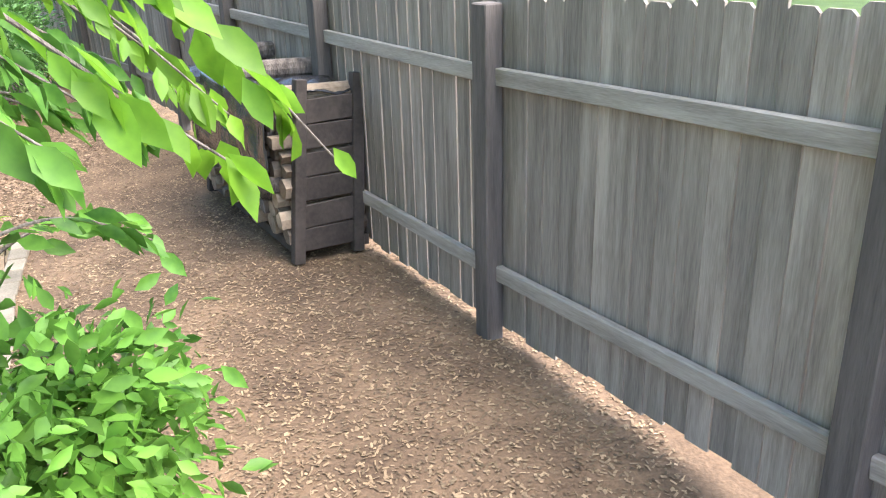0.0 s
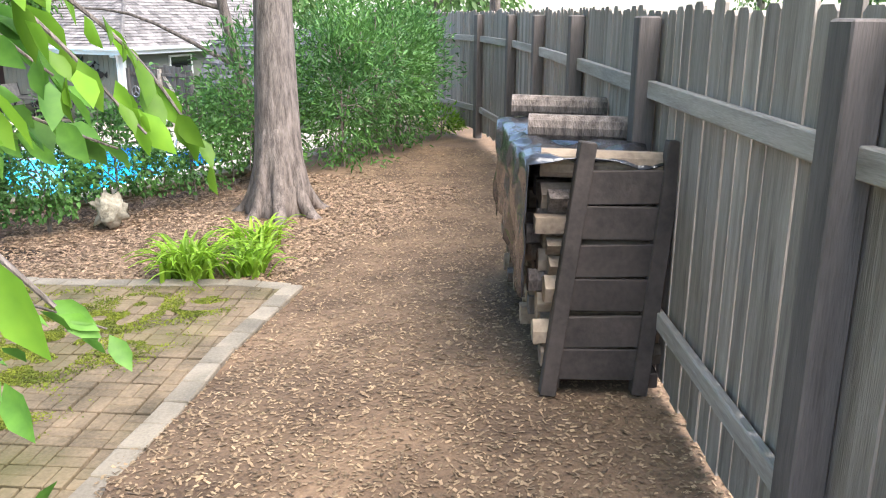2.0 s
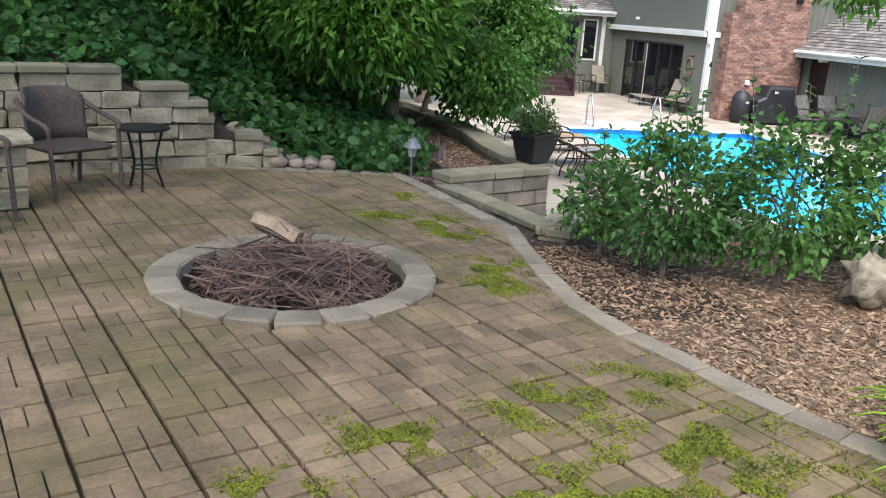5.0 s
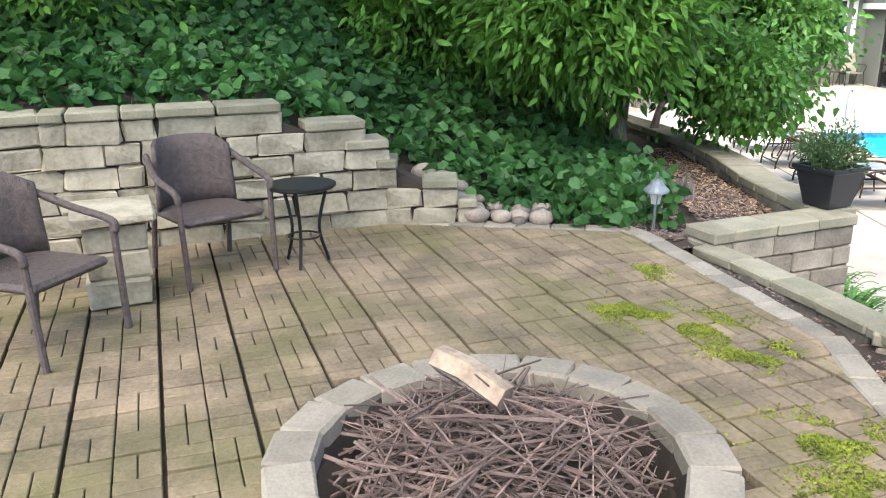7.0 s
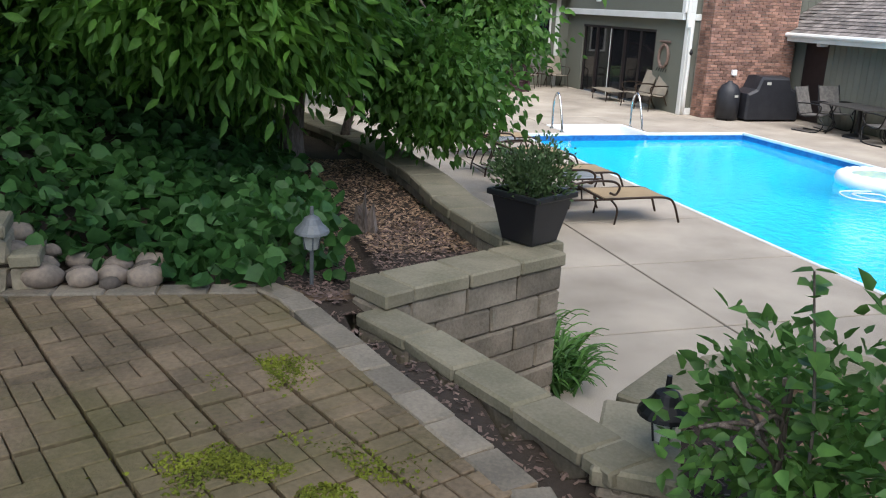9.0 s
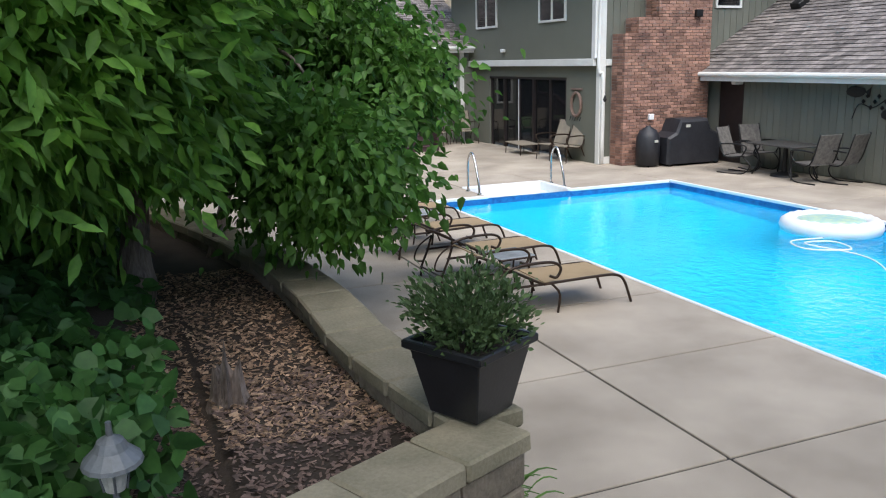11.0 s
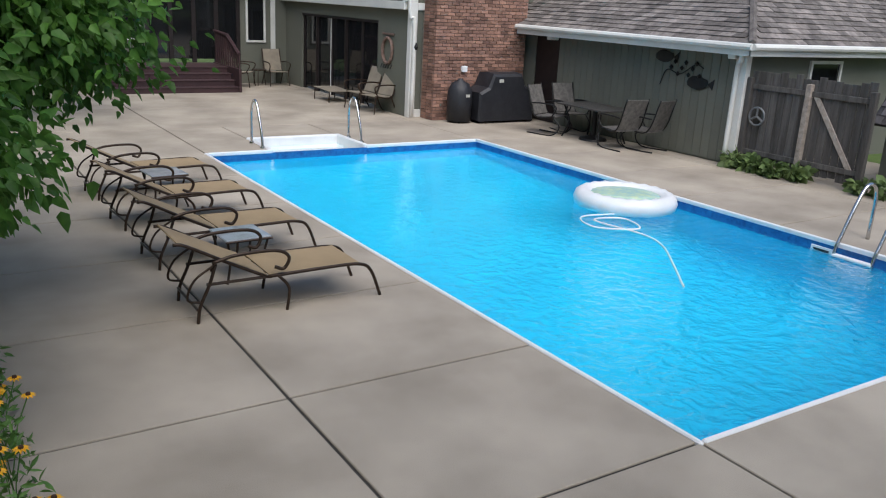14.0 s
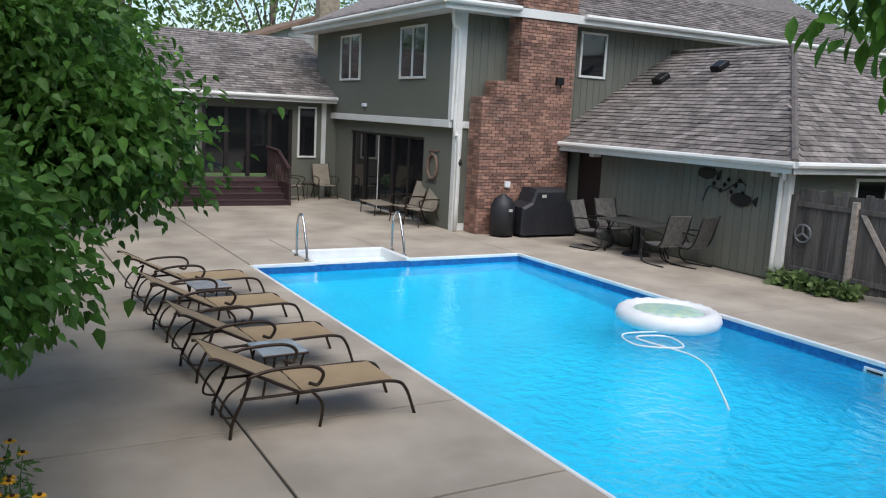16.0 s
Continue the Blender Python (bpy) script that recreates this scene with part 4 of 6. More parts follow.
# chimney
chim = new("chimney")
chim.parent = house
CF = 13.1
part("core", bx(BM(), 6.98, 8.52, CF + 0.03, CY - 0.02, 0, 8.2), M_MORTAR, chim)
part("core", bx(BM(), 6.03, 6.98, CF + 0.03, CY - 0.02, 0, 3.15), M_MORTAR, chim)
part("core", bx(BM(), 6.4, 6.98, CF + 0.03, CY - 0.02, 3.15, 3.5), M_MORTAR, chim)
part("vent_box", bx(BM(), 8.0, 8.2, CF - 0.1, CF, 3.55, 3.72, 0.01), M_BLACKM, chim)
part("vent_box", bx(BM(), 6.72, 6.86, CF - 0.08, CF, 1.1, 1.24, 0.01), M_WHITE, chim)
V, F, cnt = [], [], 0
rng = random.Random(5)
for j in range(108):
    z = j * 0.0755 + 0.004
    xa = 6.0 if z < 3.12 else (6.37 if z < 3.48 else 6.95)
    if z < 3.12:
        xa += 0.0 if z > 0.5 else 0.0
    off = 0.1 if j % 2 else 0.0
    x = xa
    first_len = 0.1 if off else 0.2
    while x < 8.54:
        ln = min(first_len, 8.55 - x)
        first_len = 0.2
        if ln < 0.03:
            break
        me = piece_mesh("brick", ln - 0.01, 0.09, 0.065, M_BRICK, 0.004, 0.0015)
        mtx = pose(x + ln / 2, CF + 0.045 + rng.uniform(-0.003, 0.003), z)
        if 0.2 < z < 2.0 and cnt < 280:
            piece("brick", me, mtx, chim)
            cnt += 1
        else:
            k = len(V)
            V += [tuple(mtx @ v.co) for v in me.vertices]
            F += [tuple(k + i for i in p.vertices) for p in me.polygons]
        x += ln
    for yy in (CF + 0.2, CF + 0.42):
        for xs in (xa, 8.55):
            me = piece_mesh("brick_end", 0.09, 0.2, 0.065, M_BRICK, 0.004, 0.0015)
            mtx = pose(xs + (0.045 if xs < 8 else -0.045), yy, z)
            k = len(V)
            V += [tuple(mtx @ v.co) for v in me.vertices]
            F += [tuple(k + i for i in p.vertices) for p in me.polygons]
tagged(raw("bricks", V, F, M_BRICK, chim), kind="stuff")

# ---- grills, dining set, chairs ----
sm = thing("covered_smoker", "round smoker under a black vinyl cover", "smoker", at=pose(6.5, 12.75, 0))
part("cover", lathe(BM(), [(0.28, 0.04), (0.29, 0.5), (0.28, 0.72), (0.2, 0.88), (0.06, 0.96), (0.05, 0.99)], 18), M_COVER, sm, smooth=True)
for a in range(3):
    part("leg", tube(BM(), [(0.2 * math.cos(a * 2.1), 0.2 * math.sin(a * 2.1), 0.06), (0.22 * math.cos(a * 2.1), 0.22 * math.sin(a * 2.1), 0)], 0.015, 6), M_BLACKM, sm)
part("label_patch", bx(BM(), -0.02, 0.08, -0.3, -0.284, 0.6, 0.66), M_FROST, sm)
gl = thing("covered_grill", "wide gas grill under a black vinyl cover", "grill", at=pose(7.6, 12.7, 0))
bm = BM()
pr = [(-0.78, 0.06), (-0.8, 0.7), (-0.55, 0.82), (-0.42, 1.12), (0.38, 1.12), (0.5, 0.85), (0.82, 0.72), (0.78, 0.06)]
rows_ = []
for y in (-0.33, -0.28, 0.0, 0.28, 0.33):
    s = 0.94 if abs(y) > 0.3 else 1.0
    rows_.append([bm.verts.new((x * s + 0.02 * noise.noise(Vector((x * 3, y * 5, z * 3))), y, z * s + (0.03 if abs(y) < 0.1 and z > 1 else 0))) for x, z in pr])
for a, b in zip(rows_, rows_[1:]):
    for i in range(len(pr)):
        bm.faces.new((a[i], a[(i + 1) % len(pr)], b[(i + 1) % len(pr)], b[i]))
bm.faces.new(rows_[0])
bm.faces.new(rows_[-1])
part("cover", bm, M_COVER, gl)
part("label_patch", bx(BM(), -0.28, -0.16, -0.337, -0.325, 0.93, 1.0), M_FROST, gl)
for x in (-0.65, 0.72):
    wb = BM()
    tube(wb, [(x, -0.28, 0.09), (x, -0.22, 0.09)], 0.09, 14)
    part("wheel", wb, M_BLACKM, gl)
dt = thing("dining_table", "oblong dark metal mesh patio dining table", "table", at=pose(8.0, 9.85, 0, 0, 0, 88))
part("tabletop", bx(BM(), -0.75, 0.75, -0.48, 0.48, 0.68, 0.71, 0.01), mat("dark_mesh_top", (0.06, 0.058, 0.056), rough=0.4, bump=0.3), dt)
part("pedestal", lathe(BM(), [(0.3, 0), (0.28, 0.04), (0.06, 0.1), (0.05, 0.68)], 16), M_BLACKM, dt)
for sx in (-0.6, 0.6):
    for sy in (-0.36, 0.36):
        part("leg", tube(BM(), smoothpts([(sx, sy, 0.68), (sx * 0.8, sy * 0.8, 0.35), (sx, sy, 0)], 4), 0.018, 6), M_BLACKM, dt)
GREYSLING = mat("grey_patterned_sling", (0.15, 0.14, 0.13), (0.07, 0.066, 0.062), scale=14, fine=150, rough=0.8)
LBL = "high-backed grey patterned sling chair at the dining table"
c0 = arm_chair(pose(7.55, 10.75, 0, 0, 0, 20), GREYSLING, LBL, "dining chairs", True)
for m in (pose(8.3, 10.95, 0, 0, 0, -8), pose(7.75, 8.85, 0, 0, 0, 175), pose(8.2, 8.6, 0, 0, 0, 190)):
    copy_thing(c0, m)
LBL = "beige sling patio chair with dark metal frame"
c1 = arm_chair(pose(5.35, 14.6, 0, 0, 0, -80), M_SLING2, LBL, "chairs by the house")
for m in (pose(5.3, 15.3, 0, 0, 0, -84), pose(5.15, 20.55, 0, 0, 0, 0), pose(4.05, 20.4, 0, 0, 0, 55)):
    copy_thing(c1, m)
ft = thing("footrest", "low beige sling footrest with dark metal frame", "footrest", at=pose(5.25, 16.9, 0))
part("sling", slab(BM(), [(-0.3, -0.5, 0.3), (0.3, -0.5, 0.3), (0.3, 0.5, 0.33), (-0.3, 0.5, 0.33)], 0.015), M_SLING2, ft)
for sx in (-0.28, 0.28):
    for sy in (-0.45, 0.45):
        part("leg", tube(BM(), [(sx, sy, 0.3), (sx * 1.05, sy, 0)], 0.014, 6), M_METAL, ft)
tt = thing("side_table", "small round dark metal side table", "side table", at=pose(4.65, 20.65, 0))
part("tabletop", lathe(BM(), [(0.22, 0.43), (0.23, 0.45), (0.22, 0.46)], 18), M_METAL, tt)
for a in range(3):
    part("leg", tube(BM(), [(0.15 * math.cos(a * 2.1), 0.15 * math.sin(a * 2.1), 0.43), (0.2 * math.cos(a * 2.1), 0.2 * math.sin(a * 2.1), 0)], 0.012, 6), M_METAL, tt)

# ---- gate and shed ----
gt = thing("wooden_gate", "weathered grey board gate with a diagonal brace", "gate", at=pose(8.8, 4.35, 0))
rng = random.Random(8)
for k in range(16):
    y = k * 0.148
    part("board", bx(BM(), -0.012, 0.012, y + 0.004, y + 0.14, 0.08 + rng.uniform(0, 0.05), 1.72 + rng.uniform(-0.05, 0.05), 0.004), M_GATE, gt)
for z in (0.25, 1.42):
    part("rail", bx(BM(), -0.05, -0.013, 0, 2.35, z, z + 0.09, 0.005), M_GATE, gt)
part("brace", bx(BM(), -0.045, -0.014, -0.045, 0.045, 0, 1.45, 0.005, pose(0, 0.2, 0.3, -36, 0, 0)), M_RAIL, gt)
for y in (0.0, 1.15, 2.35):
    part("post", bx(BM(), -0.1, -0.0, y - 0.05, y + 0.05, 0, 1.62, 0.008), M_RAIL if y == 1.15 else M_GATE, gt)
bm = BM()
tube(bm, [(-0.07, 2.1 + 0.16 * math.cos(a), 0.95 + 0.16 * math.sin(a)) for a in [2 * math.pi * k / 16 for k in range(17)]], 0.018, 6)
for k in range(3):
    a = k * 2.1 + 1.57
    tube(bm, [(-0.07, 2.1, 0.95), (-0.07, 2.1 + 0.16 * math.cos(a), 0.95 + 0.16 * math.sin(a))], 0.02, 6)
part("metal_star_ring", bm, M_LAMP, gt, "round grey metal ornament")
shed = thing("garden_shed", "olive board shed with a dark gambrel shingle roof", "shed", at=pose(9.3, 1.0, 0))
for k in range(14):
    y = -0.2 + k * 0.255
    part("board", bx(BM(), 0, 0.03, y + 0.004, y + 0.251, 0.05, 1.18, 0.004), M_SIDING, shed)
part("wall", bx(BM(), 0.03, 2.6, -0.2, 3.36, 0, 1.2), M_SIDING, shed)
part("corner_board", bx(BM(), -0.02, 0.03, -0.26, -0.2, 0, 1.2, 0.005), M_TRIM, shed)
sr = part("roof", slab(BM(), [(-0.25, -0.35, 1.1), (-0.25, 3.5, 1.1), (0.5, 3.5, 2.25), (0.5, -0.35, 2.25)], 0.06), M_SHEDROOF, shed)
shingled(sr, (-0.25, -0.35, 1.1), (0, 1, 0), (0.75, 0, 1.15), 3.85, 1.36, M_SHEDROOF, 120, lambda a, b: b < 1.3, 7)
sr = part("roof", slab(BM(), [(0.5, -0.35, 2.25), (0.5, 3.5, 2.25), (1.6, 3.5, 2.75), (1.6, -0.35, 2.75)], 0.06), M_SHEDROOF, shed)
shingled(sr, (0.5, -0.35, 2.25), (0, 1, 0), (1.1, 0, 0.5), 3.85, 1.2, M_SHEDROOF, 0, lambda a, b: b < 1.12, 9)
part("back_roof", slab(BM(), [(1.6, -0.35, 2.75), (1.6, 3.5, 2.75), (2.9, 3.5, 1.3), (2.9, -0.35, 1.3)], 0.06), M_SHEDROOF, shed)
part("gable", slab(BM(), [(0.0, 3.36, 1.2), (0.5, 3.36, 2.2), (1.6, 3.36, 2.7), (2.6, 3.36, 1.3)], 0.03), M_SIDING, shed)
part("gable", slab(BM(), [(0.0, -0.2, 1.2), (0.5, -0.2, 2.2), (1.6, -0.2, 2.7), (2.6, -0.2, 1.3)], 0.03), M_SIDING, shed)

# ---- retaining walls ----
def along(line, closed=False):
    """Length-parametrised walk on a polyline: returns total length and a function s -> (point, angle)."""
    P = [Vector((*p, 0)) for p in line]
    cum = [0.0]
    for a, b in zip(P, P[1:]):
        cum.append(cum[-1] + (b - a).length)
    def at(s):
        s = min(max(s, 0), cum[-1] - 1e-6)
        i = max(k for k in range(len(cum) - 1) if cum[k] <= s)
        d = (P[i + 1] - P[i]).normalized()
        return P[i] + d * (s - cum[i]), math.degrees(math.atan2(d.y, d.x))
    return cum[-1], at


def block_wall(name, label, line, z0, top, course, length, depth, material, cap=None, rough=0.006, seed=1, inset=0.0, vary=0.0):
    """Courses of separate blocks along a line up to top(s), with cap stones."""
    rng = random.Random(seed)
    t = thing(name, label, "retaining wall", kind="structure")
    L, at = along(line)
    z, j = z0, 0
    while z < top(0) + 3:
        s = 0.0 if j % 2 == 0 else -length * 0.5
        any_ = False
        while s < L:
            ln = length * (1 + vary * rng.uniform(-0.5, 0.6))
            ln = round(ln / 0.06) * 0.06
            a, b = max(0, s), min(L, s + ln)
            mid = (a + b) / 2
            h = course
            if b - a > 0.06 and z + h * 0.6 <= top(mid):
                p, ang = at(mid)
                me = piece_mesh(name + "_block", b - a - 0.008, depth, h - 0.008, material, 0.014, rough, 4, rng.randrange(4))
                piece("block", me, pose(p.x, p.y, z, 0, 0, ang) @ pose(0, rng.uniform(-0.012, 0.012), 0), t)
                any_ = True
                if cap and z + h * 1.6 > top(mid):
                    me = piece_mesh(name + "_cap", b - a - 0.01, depth + 0.06, cap, M_CAP, 0.012, 0.003, 3, rng.randrange(3))
                    piece("cap_stone", me, pose(p.x, p.y, z + h - 0.004, 0, 0, ang + rng.uniform(-1, 1)), t)
            s += ln
        if not any_ and z > z0 + 0.2:
            break
        z += course
        j += 1
    bm = BM()
    n = max(2, int(L / 0.2))
    rowsw = []
    for k in range(n + 1):
        p, ang = at(L * k / n)
        q = Matrix.Rotation(radians(ang), 3, "Z") @ Vector((0, 1, 0))
        zt = top(L * k / n) - 0.06
        d = depth * 0.36
        rowsw.append([bm.verts.new((p.x + q.x * e, p.y + q.y * e, zz)) for e, zz in ((-d, z0 - 0.05), (d, z0 - 0.05), (d, zt), (-d, zt))])
    for a, b in zip(rowsw, rowsw[1:]):
        for i in range(4):
            bm.faces.new((a[i], a[(i + 1) % 4], b[(i + 1) % 4], b[i]))
    bm.faces.new(rowsw[0])
    bm.faces.new(rowsw[-1])
    part("core", bm, M_SOIL, t)
    return t


BED = smoothpts([(-4.33, -0.95, 0), (-4.44, -0.3, 0), (-4.51, 0.4, 0), (-4.5, 1.5, 0), (-4.65, 3, 0), (-5.12, 5, 0), (-6.0, 8, 0), (-7.2, 12, 0)], 4)
block_wall("retaining_wall_bed", "curved tan split-face block garden wall with cap stones", [(p.x, p.y) for p in BED], 0.0, lambda s: 1.03, 0.17, 0.42, 0.3, M_BLOCK, 0.09, seed=2)
block_wall("retaining_wall_pot", "short split-face block wall with mossy cap stones", [(-5.62, -1.58), (-5.3, -1.42), (-4.3, -0.98)], 0.0, lambda s: 1.02, 0.17, 0.42, 0.28, M_BLOCK, 0.09, seed=3)
block_wall("retaining_wall_patio", "low kerb-topped block wall along the brick patio", [(-5.6, -1.66), (-5.4, -2.1), (-5.15, -2.8), (-4.97, -3.4)], 0.0, lambda s: 0.96, 0.188, 0.42, 0.17, M_BLOCK, 0.075, seed=4)
block_wall("retaining_wall_shrubs", "split-face block wall below the shrub row", [(-5.0, -3.45), (-4.72, -3.0), (-4.3, -2.7), (-3.55, -2.65), (-3.05, -3.25), (-2.45, -4.02), (-1, -4.22), (1, -4.62), (4, -4.32), (9, -3.25)], 0.0, lambda s: 0.93, 0.185, 0.6, 0.26, M_BLOCK, 0.08, seed=5)
SW = [(-13, -3.45), (-10.5, -2.0), (-8.1, -1.02), (-7.3, -0.98)]
_L, _at = along(SW)
block_wall("stone_wall", "stepped dry-stacked tan limestone block wall", SW, 1.0, lambda s: wall_top(_at(s)[0].x) + 0.04, 0.165, 0.34, 0.28, M_RUBBLE, 0.075, 0.02, seed=6, vary=0.9)

# boulders at the end of the stone wall
rng = random.Random(4)
x = -7.75
while x < -6.7:
    for row in range(3):
        r = rng.uniform(0.05, 0.105)
        y = wall_y(x) - 0.04 + row * 0.12 + rng.uniform(-0.03, 0.03)
        tagged(obj("boulder", lump(BM(), (x + rng.uniform(-0.03, 0.03), y, height(x, y) + r * 0.35 + row * 0.03 + (0.05 if row == 0 else 0)), r, rng.random() * 30, (1.15, 0.95, 0.75), 2), M_BOULDER, smooth=True),
               "rounded river stone edging the ivy bed", "stone", "stones edging the bed")
    x += rng.uniform(0.12, 0.2)
tagged(obj("boulder", lump(BM(), (-3.2, -5.15, 1.08), 0.19, 7, (1, 0.7, 0.95), 3, 0.75, 3.2), M_PALE, smooth=True), "pale upright boulder in the mulch bed", "stone")

# ---- firewood rack by the fence ----
FD = Vector((0.9, 0.436, 0)).normalized()
FN = Vector((-FD.y, FD.x, 0))
FA = math.degrees(math.atan2(FD.y, FD.x))
rk = thing("firewood_rack", "dark wooden firewood rack with slatted ends", "firewood rack", at=pose(-5.265, -11.51, 1.13, 0, 0, FA))
LEN, DEP = 2.35, 0.63
for x in (0.0, LEN):
    for y in (0.12, DEP):
        part("post", bx(BM(), -0.045, 0.045, -0.045, 0.045, 0, 1.42, 0.006, pose(x, y, 0, 7 if y > 0.2 else 5, -3 if x else 3, 0)), M_RACK, rk)
    for k in range(6):
        z = 0.08 + k * 0.2
        lean = -math.tan(radians(6)) * (z + 0.09)
        tip = z * math.tan(radians(3)) * (-1 if x else 1)
        part("slat", bx(BM(), x + tip - 0.015, x + tip + 0.015, 0.15 + lean, DEP - 0.03 + lean, z, z + 0.182, 0.005, pose(0, 0, 0, 0.8 * (-1) ** k, 0, 0)), M_RACK, rk)
for y in (0.04, DEP - 0.04):
    part("base_rail", bx(BM(), 0, LEN, y - 0.03, y + 0.03, 0.03, 0.12, 0.005), M_RACK, rk)
rng = random.Random(9)
wood = thing("firewood", "stack of split logs in the rack", "firewood", at=pose(-5.265, -11.51, 1.13, 0, 0, FA))
for j in range(8):
    n = 14
    for i in range(n):
        r = rng.uniform(0.06, 0.085)
        xx = 0.12 + i * (LEN - 0.24) / (n - 1) + rng.uniform(-0.02, 0.02)
        zz = 0.2 + j * 0.125
        bm = BM()
        a0 = rng.uniform(0, 6)
        sides = rng.choice((3, 4, 6))
        tube(bm, [(xx, 0.02 + rng.uniform(-0.05, 0.03), zz), (xx, DEP + rng.uniform(-0.03, 0.1), zz)], r, sides)
        for v in bm.verts:
            v.co += Vector((rng.uniform(-1, 1), 0, rng.uniform(-1, 1))) * 0.014
        part("log", bm, M_LOG if rng.random() < 0.75 else M_BARK, wood)
for k, (x, z) in enumerate(((0.14, 1.26), (0.8, 1.37), (1.95, 1.38))):
    bm = BM()
    tube(bm, [(x, -0.02, z), (x + 0.1, DEP + 0.05, z + 0.01)], 0.08, 11)
    part("log", bm, M_BARK if k else M_LOG, wood)
bm = BM()
G = []
for i in range(33):
    rr = []
    for j in range(21):
        u, v = 0.06 + 2.0 * i / 32, j / 20
        n3 = noise.noise(Vector((u * 4, v * 5, 2)))
        if v < 0.55:
            y, z = 0.05 + v / 0.55 * (DEP + 0.1), 1.31 + 0.07 * n3
        else:
            y, z = DEP + 0.15 + 0.05 * n3, 1.3 - (v - 0.55) / 0.45 * (0.72 + 0.3 * noise.noise(Vector((u * 2, 0, 5))))
        rr.append(bm.verts.new((u, y + 0.03 * noise.noise(Vector((u * 9, v * 9, 7))), z + 0.035 * noise.noise(Vector((u * 11, v * 8, 1))))))
    G.append(rr)
for a, b in zip(G, G[1:]):
    for j in range(20):
        bm.faces.new((a[j], a[j + 1], b[j + 1], b[j]))
tp_ = obj("tarp", bm, M_TARP, smooth=True)
tp_.matrix_basis = pose(-5.265, -11.51, 1.13, 0, 0, FA)
sol = tp_.modifiers.new("thickness", "SOLIDIFY")
sol.thickness = 0.006
tagged(tp_, "crumpled black plastic sheet over the firewood", "tarp")

# ---- fence ----
FENCE = [(-13.6, -15.55), (-11.4, -14.5), (-9.1, -13.4), (-6.9, -12.33), (-4.72, -11.27), (-2.5, -10.2), (-0.3, -9.1), (1.85, -7.95), (3.85, -6.6), (5.5, -4.9)]
FTOP = 2.11
fence = thing("fence", "tall weathered grey cedar board fence with dark posts", "fence", kind="structure")
rng = random.Random(21)
for (x0, y0), (x1, y1) in zip(FENCE, FENCE[1:]):
    d = Vector((x1 - x0, y1 - y0, 0))
    ln, ang = d.length, math.degrees(math.atan2(d.y, d.x))
    gz = 1.12 + 0.08 * ss(-7.0, -9.1, x0) + 0.35 * ss(-9.0, -11.8, x0)
    gz1 = 1.12 + 0.08 * ss(-7.0, -9.1, x1) + 0.35 * ss(-9.0, -11.8, x1)
    tz = math.degrees(math.atan2(gz1 - gz, ln))
    M0 = pose(x0, y0, gz, 0, 0, ang)
    piece("post", piece_mesh("fence_post", 0.14, 0.12, FTOP - 0.01, M_POST, 0.008, 0.002), M0 @ pose(0, 0.08, -0.05), fence)
    for z in (0.40, 1.6):
        piece("rail", piece_mesh("fence_rail", ln - 0.13, 0.045, 0.1, M_RAIL, 0.006, 0.002), M0 @ pose(ln / 2, 0.05, z + (gz1 - gz) / 2, 0, -tz, 0), fence)
    n = int(ln / 0.143)
    for k in range(n):
        xx = (k + 0.5) * ln / n
        h = FTOP - 0.06 + rng.uniform(-0.02, 0.02)
        kk = rng.randrange(4)
        key = ("fboard", kk)
        if key not in _boxes:
            bm = BM()
            w_, t_ = ln / n - 0.006, 0.009
            prof = [(-w_ / 2, 0), (w_ / 2, 0), (w_ / 2, h - 0.022), (w_ / 2 - 0.024, h), (-w_ / 2 + 0.024, h), (-w_ / 2, h - 0.022)]
            lo = [bm.verts.new((x, -t_, z)) for x, z in prof]
            hi = [bm.verts.new((x, t_, z)) for x, z in prof]
            bm.faces.new(lo)
            bm.faces.new(hi[::-1])
            for i in range(6):
                bm.faces.new((lo[i], lo[(i + 1) % 6], hi[(i + 1) % 6], hi[i]))
            bmesh.ops.recalc_face_normals(bm, faces=bm.faces)
            me = bpy.data.meshes.new("fence_board")
            bm.to_mesh(me)
            bm.free()
            me.materials.append(M_FENCE)
            _boxes[key] = me
        piece("board", _boxes[key], M0 @ pose(xx, rng.uniform(-0.006, 0.006), 0.06 + rng.uniform(-0.02, 0.02) + (gz1 - gz) * xx / ln, 0, 0, rng.uniform(-1.5, 1.5)), fence)

